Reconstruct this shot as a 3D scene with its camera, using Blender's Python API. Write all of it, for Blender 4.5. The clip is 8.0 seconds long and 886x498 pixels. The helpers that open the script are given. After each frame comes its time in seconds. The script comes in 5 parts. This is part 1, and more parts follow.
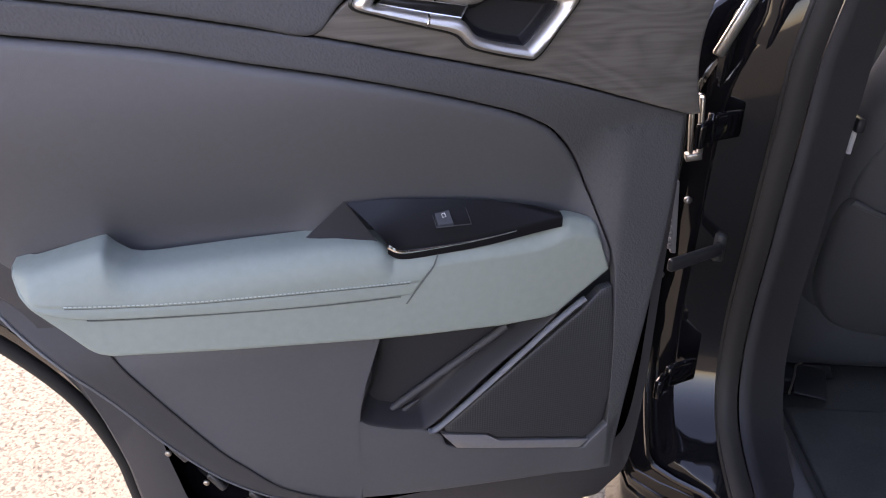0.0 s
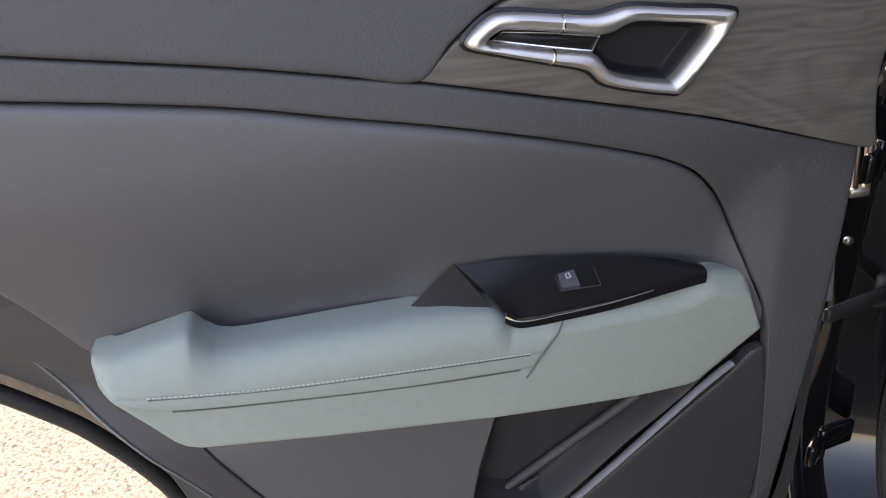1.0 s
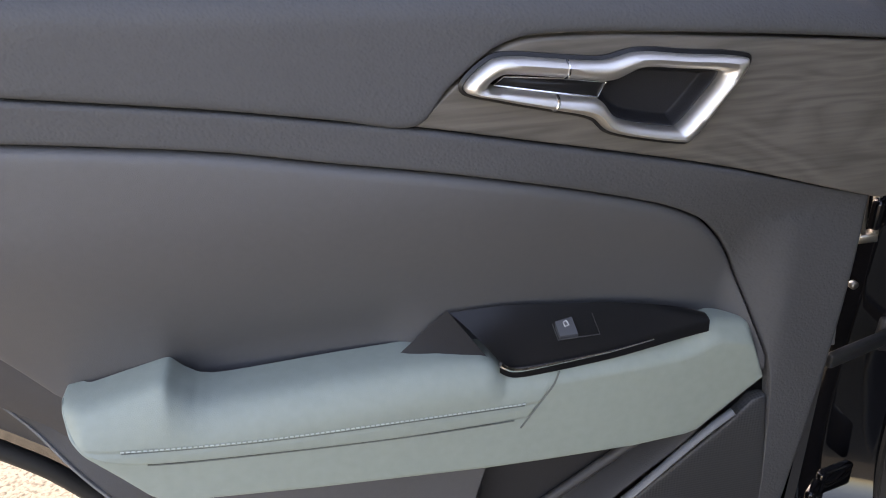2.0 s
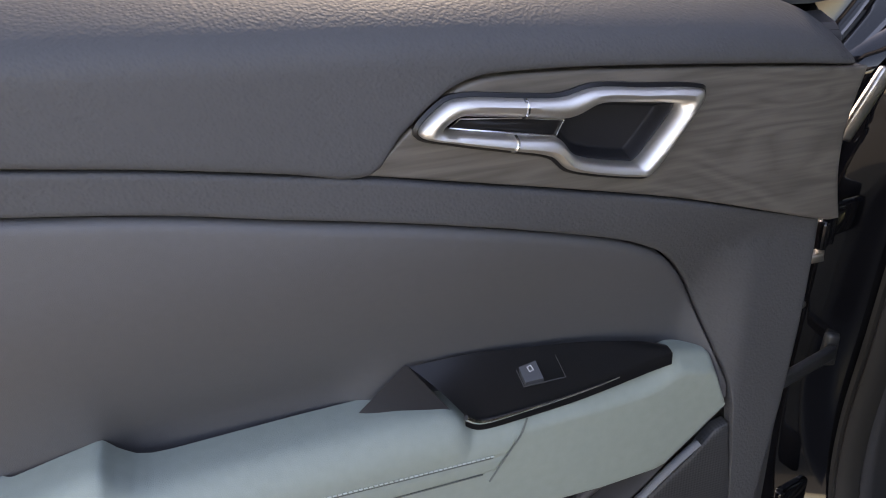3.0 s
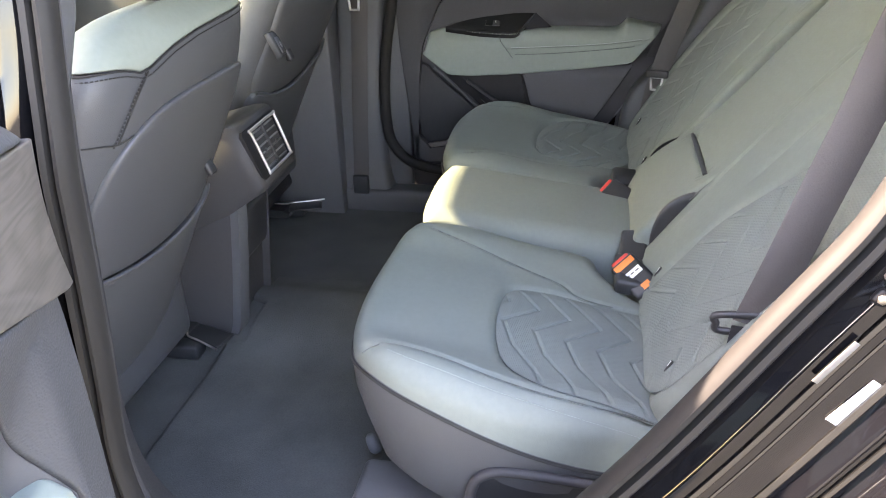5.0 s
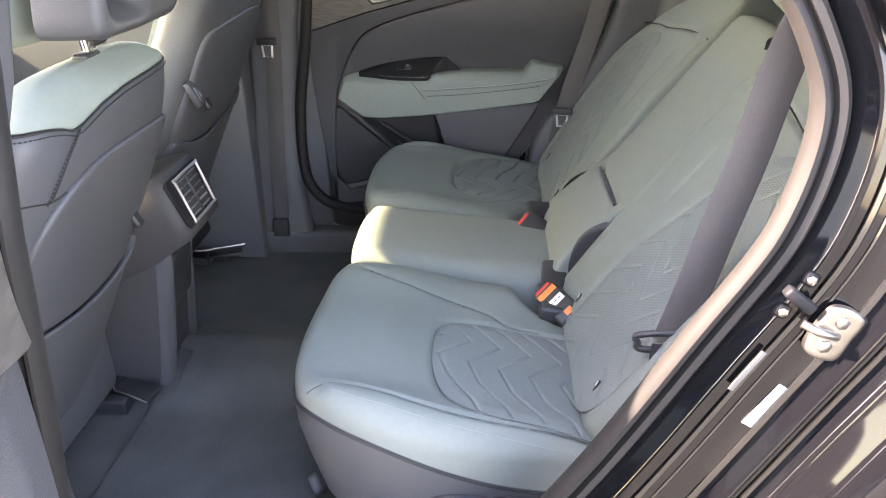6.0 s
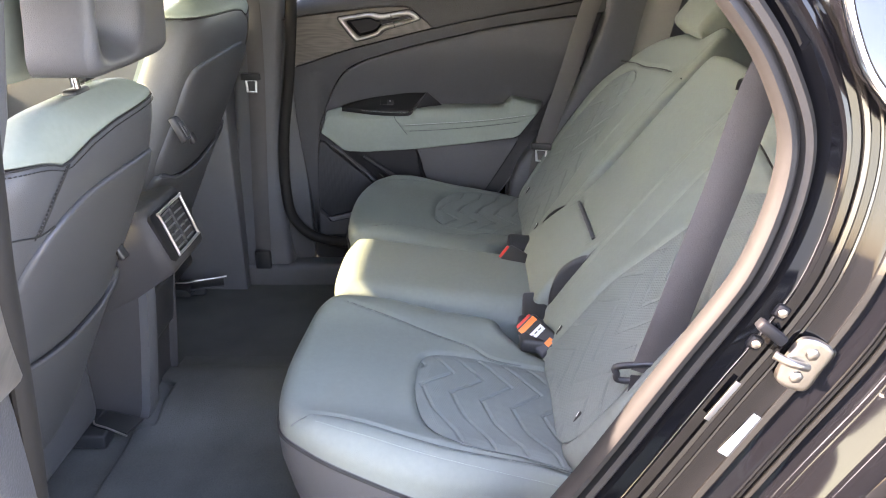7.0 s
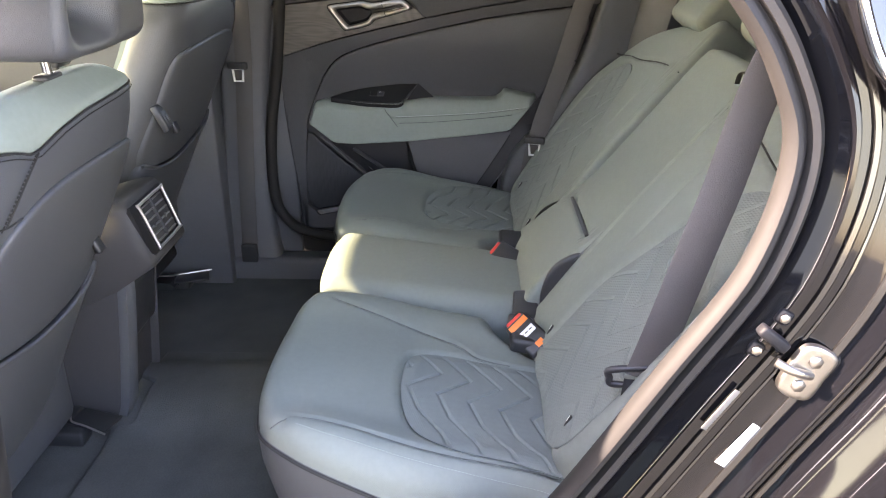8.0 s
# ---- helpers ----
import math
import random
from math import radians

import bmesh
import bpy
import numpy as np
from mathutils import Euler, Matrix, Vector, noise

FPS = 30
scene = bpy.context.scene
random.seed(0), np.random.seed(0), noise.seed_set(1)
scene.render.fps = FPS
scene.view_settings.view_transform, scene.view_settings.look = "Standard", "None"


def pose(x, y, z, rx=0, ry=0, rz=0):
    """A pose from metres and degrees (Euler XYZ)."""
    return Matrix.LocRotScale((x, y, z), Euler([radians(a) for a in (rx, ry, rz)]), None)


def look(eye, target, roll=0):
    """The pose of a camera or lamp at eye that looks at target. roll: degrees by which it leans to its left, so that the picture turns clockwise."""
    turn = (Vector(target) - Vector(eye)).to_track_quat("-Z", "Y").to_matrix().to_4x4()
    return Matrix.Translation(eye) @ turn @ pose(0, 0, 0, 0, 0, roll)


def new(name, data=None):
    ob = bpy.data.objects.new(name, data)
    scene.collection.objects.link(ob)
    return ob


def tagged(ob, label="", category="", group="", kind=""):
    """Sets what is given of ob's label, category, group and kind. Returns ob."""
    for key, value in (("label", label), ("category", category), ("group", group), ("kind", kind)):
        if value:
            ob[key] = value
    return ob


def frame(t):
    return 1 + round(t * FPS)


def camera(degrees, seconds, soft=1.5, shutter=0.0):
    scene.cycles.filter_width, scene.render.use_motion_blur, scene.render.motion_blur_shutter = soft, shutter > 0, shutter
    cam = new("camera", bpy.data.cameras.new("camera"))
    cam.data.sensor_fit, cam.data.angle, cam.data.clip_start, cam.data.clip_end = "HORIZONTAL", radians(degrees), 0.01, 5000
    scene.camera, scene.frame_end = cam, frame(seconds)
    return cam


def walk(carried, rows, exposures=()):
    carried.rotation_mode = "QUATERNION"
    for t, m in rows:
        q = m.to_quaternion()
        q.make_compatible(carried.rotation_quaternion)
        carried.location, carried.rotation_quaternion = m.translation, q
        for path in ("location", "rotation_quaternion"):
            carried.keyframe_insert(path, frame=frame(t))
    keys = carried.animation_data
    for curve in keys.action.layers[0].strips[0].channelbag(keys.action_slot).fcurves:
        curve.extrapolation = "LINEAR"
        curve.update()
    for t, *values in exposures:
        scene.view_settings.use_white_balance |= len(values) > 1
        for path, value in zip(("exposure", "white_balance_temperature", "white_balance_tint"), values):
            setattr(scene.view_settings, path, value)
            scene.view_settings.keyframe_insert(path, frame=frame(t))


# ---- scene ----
cam = camera(59.9, 8.0, 1.0)
PATH = [
    (0, (-1.145, -0.229, 1.275), (-1.284, 1.54, 0.352), 0.2),
    (0.5, (-1.173, -0.152, 1.273), (-1.487, 1.593, 0.348), -2.5),
    (1, (-1.201, -0.107, 1.278), (-1.534, 1.644, 0.372), -4.2),
    (1.5, (-1.213, -0.083, 1.276), (-1.531, 1.677, 0.381), -3.4),
    (1.7, (-1.212, -0.069, 1.287), (-1.522, 1.68, 0.369), -3.0),
    (2.8, (-1.22, -0.038, 1.312), (-1.481, 1.74, 0.433), -3.0),
    (3, (-1.248, -0.018, 1.307), (-1.338, 1.779, 0.433), -3.1),
    (3.5, (-1.313, 0.025, 1.313), (-0.642, 1.664, 0.383), -4.5),
    (4, (-1.354, 0.084, 1.313), (-0.146, 1.385, 0.392), -2.5),
    (4.5, (-1.393, 0.143, 1.317), (0.183, 0.946, 0.382), -1.2),
    (5, (-1.448, 0.177, 1.351), (0.287, 0.527, 0.42), -2.0),
    (5.2, (-1.468, 0.187, 1.363), (0.288, 0.465, 0.446), -2.3),
    (6.3, (-1.501, 0.209, 1.384), (0.314, 0.299, 0.549), -1.2),
    (6.5, (-1.505, 0.211, 1.387), (0.32, 0.292, 0.571), -1.1),
    (7, (-1.518, 0.21, 1.394), (0.32, 0.278, 0.61), -0.9),
    (7.5, (-1.527, 0.208, 1.393), (0.319, 0.265, 0.627), -0.4),
    (8, (-1.475, 0.204, 1.381), (0.357, 0.253, 0.581), -0.1),
]
walk(cam, [(t, look(eye, target, roll)) for t, eye, target, roll in PATH],
     exposures=[(0, 3.0, 8200, 34), (0.5, 2.95, 8500, 32), (1.5, 3.1, 9000, 26), (3.0, 2.92, 8700, 27), (3.5, 3.22, 8500, 25), (4.0, 4.0, 9000, 24), (4.5, 4.26, 8700, 25), (5.0, 4.8, 8300, 27), (6.5, 4.85, 8100, 29), (8.0, 4.64, 8100, 29)])

# ---- light: clear day, sun ahead of the car, through windscreen and roof glass ----
SUN = Vector((0.0, 1.0, 0.735)).normalized()
world = bpy.data.worlds.new("sky")
scene.world = world
world.use_nodes = True
wn = world.node_tree.nodes
sky = wn.new("ShaderNodeTexSky")
sky.sky_type, sky.sun_disc = "NISHITA", False
sky.sun_elevation = math.asin(SUN.z)
sky.sun_rotation = math.atan2(SUN.x, SUN.y)
wn["Background"].inputs["Strength"].default_value = 0.15
world.node_tree.links.new(sky.outputs[0], wn["Background"].inputs["Color"])
sun = new("sun", bpy.data.lights.new("sun", "SUN"))
sun.data.energy, sun.data.angle, sun.data.color = 2.4, radians(0.6), (1.0, 0.95, 0.87)
sun.matrix_world = look(SUN * 20, (0, 0, 0))


# ---- materials ----
def material(name, colour, rough=0.5, metal=0.0, vary=0.08, scale=6.0, grain=0.0, grain_scale=700.0, kind="voronoi",
             second=None, coat=0.0, spec=0.5, rough_vary=0.08):
    """A principled material: two scales of colour and gloss variation, and a fine relief."""
    m = bpy.data.materials.new(name)
    m.use_nodes = True
    n, link = m.node_tree.nodes, m.node_tree.links.new
    b = n["Principled BSDF"]
    b.inputs["Metallic"].default_value = metal
    b.inputs["Specular IOR Level"].default_value = spec
    b.inputs["Coat Weight"].default_value = coat
    b.inputs["Coat Roughness"].default_value = 0.04
    at = n.new("ShaderNodeTexCoord").outputs["Object"]
    big = n.new("ShaderNodeTexNoise")
    big.inputs["Scale"].default_value, big.inputs["Detail"].default_value = scale, 5
    fine = n.new("ShaderNodeTexNoise")
    fine.inputs["Scale"].default_value, fine.inputs["Detail"].default_value = scale * 28, 3
    link(at, big.inputs["Vector"]), link(at, fine.inputs["Vector"])
    mix = n.new("ShaderNodeMath")
    mix.operation = "MULTIPLY_ADD"
    link(fine.outputs[0], mix.inputs[0])
    mix.inputs[1].default_value = 0.5
    link(big.outputs[0], mix.inputs[2])
    ramp = n.new("ShaderNodeValToRGB")
    ramp.color_ramp.elements[0].position, ramp.color_ramp.elements[1].position = 0.45, 1.05
    dark = second or [c * (1 - vary) for c in colour]
    light = [min(1, c * (1 + vary)) for c in colour]
    ramp.color_ramp.elements[0].color, ramp.color_ramp.elements[1].color = (*dark, 1), (*light, 1)
    link(mix.outputs[0], ramp.inputs[0])
    link(ramp.outputs[0], b.inputs["Base Color"])
    gloss = n.new("ShaderNodeMapRange")
    gloss.inputs["To Min"].default_value, gloss.inputs["To Max"].default_value = max(0.01, rough - rough_vary), min(1, rough + rough_vary)
    link(big.outputs[0], gloss.inputs["Value"])
    link(gloss.outputs[0], b.inputs["Roughness"])
    if grain:
        if kind == "voronoi":
            tex = n.new("ShaderNodeTexVoronoi")
            tex.feature = "DISTANCE_TO_EDGE"
            out = tex.outputs["Distance"]
        elif kind == "dots":
            tex = n.new("ShaderNodeTexVoronoi")
            tex.inputs["Randomness"].default_value = 0.0
            turn = n.new("ShaderNodeMapping")
            turn.inputs["Rotation"].default_value = (0, 0, radians(-19))
            link(at, turn.inputs["Vector"])
            at = turn.outputs[0]
            out = tex.outputs["Distance"]
        elif kind == "smooth":
            tex = n.new("ShaderNodeTexVoronoi")
            tex.feature = "SMOOTH_F1"
            out = tex.outputs["Distance"]
        else:
            tex = n.new("ShaderNodeTexNoise")
            tex.inputs["Detail"].default_value = 4
            out = tex.outputs[0]
        tex.inputs["Scale"].default_value = grain_scale
        link(at, tex.inputs["Vector"])
        bump = n.new("ShaderNodeBump")
        bump.inputs["Strength"].default_value, bump.inputs["Distance"].default_value = grain, 0.001
        link(out, bump.inputs["Height"])
        link(bump.outputs[0], b.inputs["Normal"])
    return m


def wood_material():
    """Open-pore grey wood: long flowing grain with fine dark pores."""
    m = material("grey_wood", (0.13, 0.125, 0.12), 0.40, vary=0.1)
    n, link = m.node_tree.nodes, m.node_tree.links.new
    at = n.new("ShaderNodeTexCoord").outputs["Object"]
    mapping = n.new("ShaderNodeMapping")
    mapping.inputs["Scale"].default_value = (2.2, 2.2, 8)
    mapping.inputs["Rotation"].default_value = (0, radians(12), 0)
    link(at, mapping.inputs["Vector"])
    wave = n.new("ShaderNodeTexNoise")
    for key, value in (("Scale", 1.5), ("Detail", 1.0), ("Distortion", 1.3)):
        wave.inputs[key].default_value = value
    link(mapping.outputs[0], wave.inputs["Vector"])
    rings = n.new("ShaderNodeMath")
    rings.operation = "PINGPONG"
    rings.inputs[1].default_value = 0.05
    link(wave.outputs[0], rings.inputs[0])
    lines = n.new("ShaderNodeMath")
    lines.operation = "MULTIPLY"
    lines.inputs[1].default_value = 20.0
    link(rings.outputs[0], lines.inputs[0])
    pores = n.new("ShaderNodeMapping")
    pores.inputs["Scale"].default_value = (14, 14, 260)
    link(at, pores.inputs["Vector"])
    streak = n.new("ShaderNodeTexNoise")
    streak.inputs["Scale"].default_value, streak.inputs["Detail"].default_value = 1.0, 4
    link(pores.outputs[0], streak.inputs["Vector"])
    add = n.new("ShaderNodeMath")
    add.operation = "MULTIPLY_ADD"
    add.inputs[1].default_value = 0.32
    link(lines.outputs[0], add.inputs[0])
    link(streak.outputs[0], add.inputs[2])
    ramp = n.new("ShaderNodeValToRGB")
    ramp.color_ramp.elements[0].position, ramp.color_ramp.elements[1].position = 0.42, 0.86
    ramp.color_ramp.elements[0].color, ramp.color_ramp.elements[1].color = (0.066, 0.060, 0.053, 1), (0.110, 0.099, 0.088, 1)
    link(add.outputs[0], ramp.inputs[0])
    link(ramp.outputs[0], n["Principled BSDF"].inputs["Base Color"])
    bump = n.new("ShaderNodeBump")
    bump.inputs["Strength"].default_value, bump.inputs["Distance"].default_value = 0.12, 0.0006
    link(streak.outputs[0], bump.inputs["Height"])
    link(bump.outputs[0], n["Principled BSDF"].inputs["Normal"])
    return m


def ground_material():
    m = material("pale_asphalt", (0.42, 0.37, 0.30), 0.9, grain=0.8, grain_scale=200, kind="smooth", scale=0.6, vary=0.12)
    n, link = m.node_tree.nodes, m.node_tree.links.new
    at = n.new("ShaderNodeTexCoord").outputs["Object"]
    stone = n.new("ShaderNodeTexVoronoi")
    stone.inputs["Scale"].default_value = 150
    link(at, stone.inputs["Vector"])
    speck = n.new("ShaderNodeTexNoise")
    speck.inputs["Scale"].default_value, speck.inputs["Detail"].default_value = 90, 8
    link(at, speck.inputs["Vector"])
    bw = n.new("ShaderNodeSeparateColor")
    link(stone.outputs["Color"], bw.inputs[0])
    mix = n.new("ShaderNodeMath")
    mix.operation = "MULTIPLY_ADD"
    mix.inputs[1].default_value = 0.45
    link(bw.outputs[0], mix.inputs[0])
    link(speck.outputs[0], mix.inputs[2])
    ramp = n.new("ShaderNodeValToRGB")
    ramp.color_ramp.elements[0].position, ramp.color_ramp.elements[1].position = 0.38, 0.78
    ramp.color_ramp.elements[0].color, ramp.color_ramp.elements[1].color = (0.034, 0.032, 0.024, 1), (0.152, 0.144, 0.113, 1)
    link(mix.outputs[0], ramp.inputs[0])
    link(ramp.outputs[0], n["Principled BSDF"].inputs["Base Color"])
    return m


def glass_material(name, tint):
    """Thin tinted glass: lets coloured light through, and mirrors at its face."""
    m = bpy.data.materials.new(name)
    m.use_nodes = True
    n, link = m.node_tree.nodes, m.node_tree.links.new
    n.remove(n["Principled BSDF"])
    clear = n.new("ShaderNodeBsdfTransparent")
    clear.inputs[0].default_value = (*tint, 1)
    shine = n.new("ShaderNodeBsdfGlossy")
    shine.inputs["Roughness"].default_value = 0.02
    fres = n.new("ShaderNodeFresnel")
    fres.inputs[0].default_value = 1.45
    mix = n.new("ShaderNodeMixShader")
    link(fres.outputs[0], mix.inputs[0]), link(clear.outputs[0], mix.inputs[1]), link(shine.outputs[0], mix.inputs[2])
    link(mix.outputs[0], n["Material Output"].inputs["Surface"])
    return m


GRAIN = material("grained_dark_grey", (0.057, 0.058, 0.061), 0.60, grain=0.5, grain_scale=400, kind="smooth", spec=0.28)
SOFT = material("soft_dark_grey", (0.068, 0.068, 0.072), 0.57, grain=0.25, grain_scale=900)
PLASTIC = material("dark_moulded_plastic", (0.088, 0.092, 0.098), 0.5, grain=0.3, grain_scale=900, kind="noise")
DEEP = material("black_plastic", (0.026, 0.027, 0.029), 0.42, grain=0.2, grain_scale=700, kind="noise")
SEAT_GREEN = material("sage_seat_leather", (0.170, 0.194, 0.176), 0.6, spec=0.22, grain=0.35, grain_scale=520, scale=4)
GREEN = material("sage_leather", (0.228, 0.262, 0.232), 0.62, spec=0.22, grain=0.16, grain_scale=650, scale=4)
SUEDE = material("sage_suede", (0.158, 0.182, 0.171), 0.68, grain=0.7, grain_scale=330, kind="dots", scale=7, spec=0.25)
THREAD = material("pale_thread", (0.42, 0.46, 0.435), 0.7)
SEWN = material("sage_thread", (0.215, 0.243, 0.225), 0.7)
# Darkened sage that paints the shadow inside seams and creases.
SEAM_SHADE = material("sage_seam_shadow", (0.085, 0.098, 0.090), 0.7)
DARK_THREAD = material("black_thread", (0.02, 0.02, 0.02), 0.8)
LEATHER = material("charcoal_leather", (0.072, 0.075, 0.080), 0.47, spec=0.45, grain=0.45, grain_scale=420)
GLOSS = material("piano_black", (0.008, 0.008, 0.009), 0.30, spec=0.3, rough_vary=0.03)
BLACK_GLASS = material("dark_glass", (0.01, 0.01, 0.012), 0.04, coat=1.0, rough_vary=0.02)
PAINT = material("black_car_paint", (0.005, 0.005, 0.006), 0.06, spec=0.36, rough_vary=0.03)
BEAD = material("glossy_black_bead", (0.006, 0.006, 0.006), 0.16, coat=0.6, spec=0.5, rough_vary=0.05)
RUBBER = material("black_rubber", (0.021, 0.020, 0.019), 0.56, spec=0.2, rough_vary=0.06)
SATIN = material("satin_silver", (0.63, 0.605, 0.57), 0.45, metal=1.0, vary=0.04, grain=0.1, grain_scale=900, kind="noise")
# Mostly unmetallic near-white: the sky's reflection in steel is put into the colour.
TONGUE = material("pale_reflection_steel", (0.86, 0.86, 0.84), 0.45, metal=0.3, vary=0.04)
CHROME = material("chrome", (0.80, 0.80, 0.80), 0.12, metal=1.0, vary=0.03)
STEEL = material("zinc_plated_steel", (0.36, 0.34, 0.31), 0.36, metal=1.0, vary=0.15, scale=40, grain=0.3, grain_scale=200, kind="noise")
CARPET = material("dark_carpet", (0.083, 0.087, 0.085), 0.95, grain=0.9, grain_scale=380, kind="noise", vary=0.25, scale=9)
WEB = material("belt_webbing", (0.074, 0.070, 0.068), 0.65, grain=0.5, grain_scale=520, kind="noise", scale=20)
HEADLINER = material("grey_headliner", (0.75, 0.75, 0.73), 0.9, grain=0.4, grain_scale=500, kind="noise")
WHITE = material("white_label", (0.80, 0.80, 0.78), 0.5)
GREY_LABEL = material("grey_label", (0.12, 0.115, 0.105), 0.6)
RED = material("red_plastic", (0.62, 0.05, 0.04), 0.35)
ORANGE = material("orange_label", (0.85, 0.22, 0.05), 0.5)
KEY = material("dark_switch_key", (0.040, 0.042, 0.045), 0.35)
EDGE = material("dark_trim_return", (0.044, 0.043, 0.045), 0.55, grain=0.3, grain_scale=900, kind="noise", spec=0.3)
WARM_GREY = material("grey_bar_plastic", (0.16, 0.155, 0.155), 0.38)
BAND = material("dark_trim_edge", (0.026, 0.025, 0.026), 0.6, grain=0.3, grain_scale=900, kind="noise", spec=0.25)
MESH = material("speaker_mesh", (0.027, 0.028, 0.030), 0.6, grain=0.5, grain_scale=300, kind="dots")
# Black plastic, set darker still to paint the shadow in the grab recess.
CUP = material("black_plastic_recess_shade", (0.010, 0.010, 0.012), 0.6, grain=0.2, grain_scale=900, kind="noise", spec=0.25)
WOOD = wood_material()
GROUND = ground_material()
TINT = glass_material("tinted_glass", (0.19, 0.20, 0.195))
# Yellow-green beyond real glass: it colours the sun patch on the middle cushion.
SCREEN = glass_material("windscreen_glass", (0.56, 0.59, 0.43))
PRIVACY = glass_material("privacy_glass", (0.34, 0.37, 0.35))
ROOF_GLASS = glass_material("roof_glass", (0.34, 0.37, 0.30))


# ---- building helpers ----
def thing(name, at, label, category, group="", kind=""):
    """An Empty that carries a thing's parts."""
    ob = new(name)
    ob.location = at
    ob.empty_display_size = 0.05
    return tagged(ob, label, category, group, kind)


def origin_of(ob):
    p = Vector(ob.location)
    while ob.parent:
        ob = ob.parent
        p += ob.location
    return p


def part(name, bm, mat, parent=None, label="", smooth=True):
    """Links a bmesh in world coordinates as one mesh object, under parent if there is one."""
    bmesh.ops.recalc_face_normals(bm, faces=bm.faces[:])
    if parent:
        bm.transform(Matrix.Translation(-origin_of(parent)))
    me = bpy.data.meshes.new(name)
    bm.to_mesh(me)
    bm.free()
    me.materials.append(mat)
    if smooth:
        for p in me.polygons:
            p.use_smooth = True
        me.set_sharp_from_angle(angle=radians(50))
    ob = new(name, me)
    ob.parent = parent
    return tagged(ob, label)


def spline(points, per=8, closed=False):
    """A smooth curve through points of any dimension."""
    p = [np.array(q, float) for q in points]
    n = len(p)
    out = []
    for i in range(n if closed else n - 1):
        a, b, c, d = (p[(i + k) % n] if closed else p[min(max(i + k, 0), n - 1)] for k in (-1, 0, 1, 2))
        for j in range(per):
            t = j / per
            out.append(0.5 * (2 * b + (c - a) * t + (2 * a - 5 * b + 4 * c - d) * t * t + (3 * b - a - 3 * c + d) * t ** 3))
    if not closed:
        out.append(p[-1])
    return out


def straight(points):
    """Height against the first coordinate, by straight lines."""
    xs, ys = [a[0] for a in points], [a[1] for a in points]
    return lambda x: float(np.interp(x, xs, ys))


def curve(points):
    """Height against the first coordinate, by straight interpolation of a smooth curve."""
    q = spline(points, 6)
    xs, ys = [a[0] for a in q], [a[1] for a in q]
    return lambda x: float(np.interp(x, xs, ys))


def smooth01(t):
    t = min(1.0, max(0.0, t))
    return t * t * (3 - 2 * t)


def skin(rings, closed_ring=True, caps=True, bm=None):
    """Faces between rings of points."""
    bm = bm or bmesh.new()
    rows = [[bm.verts.new(tuple(p)) for p in r] for r in rings]
    n = len(rows[0])
    for a, b in zip(rows, rows[1:]):
        for i in range(n if closed_ring else n - 1):
            j = (i + 1) % n
            bm.faces.new((a[i], a[j], b[j], b[i]))
    if caps and closed_ring:
        bm.faces.new(rows[0][::-1])
        bm.faces.new(rows[-1])
    return bm


def tube(path, radius, sides=8, closed=False, bm=None, flat=1.0):
    """A round cord along a path; radius may vary."""
    bm = bm or bmesh.new()
    p = [Vector(tuple(q)) for q in path]
    n = len(p)
    rings, up = [], None
    for i in range(n):
        a, b = (p[i - 1], p[(i + 1) % n]) if closed else (p[max(i - 1, 0)], p[min(i + 1, n - 1)])
        d = (b - a).normalized()
        if up is None:
            up = d.cross(Vector((0, 0, 1)))
            if up.length < 0.2:
                up = d.cross(Vector((0, 1, 0)))
        up = (up - d * up.dot(d)).normalized()
        side = d.cross(up)
        r = radius(i / (n - 1)) if callable(radius) else radius
        rings.append([p[i] + up * (r * math.cos(2 * math.pi * k / sides)) + side * (r * flat * math.sin(2 * math.pi * k / sides)) for k in range(sides)])
    if closed:
        rings.append(rings[0])
    skin(rings, True, not closed, bm)
    if closed:
        bmesh.ops.remove_doubles(bm, verts=bm.verts[:], dist=1e-6)
    return bm


def block(size, m, bevel=0.004, segments=2, bm=None, taper=(1, 1)):
    """A bevelled box with its middle at the pose m; taper narrows its top in x and y."""
    made = bmesh.new()
    bmesh.ops.create_cube(made, size=1)
    for v in made.verts:
        k = taper if v.co.z > 0 else (1, 1)
        v.co = Vector((v.co.x * size[0] * k[0], v.co.y * size[1] * k[1], v.co.z * size[2]))
    if bevel:
        bmesh.ops.bevel(made, geom=made.edges[:], offset=bevel, segments=segments, affect="EDGES", profile=0.5)
    made.transform(m)
    if bm is None:
        return made
    keep = bpy.data.meshes.new("piece")
    made.to_mesh(keep)
    made.free()
    bm.from_mesh(keep)
    bpy.data.meshes.remove(keep)
    return bm


def rod(radius, length, m, sides=20, bevel=0.001, bm=None):
    """A cylinder along the pose's z, its edges rounded."""
    prof = [(0, 0), (radius - bevel, 0), (radius, bevel), (radius, length - bevel), (radius - bevel, length), (0, length)]
    rings = [[m @ Vector((max(r, 1e-5) * math.cos(2 * math.pi * k / sides), max(r, 1e-5) * math.sin(2 * math.pi * k / sides), z)) for k in range(sides)] for r, z in prof]
    return skin(rings, True, True, bm)


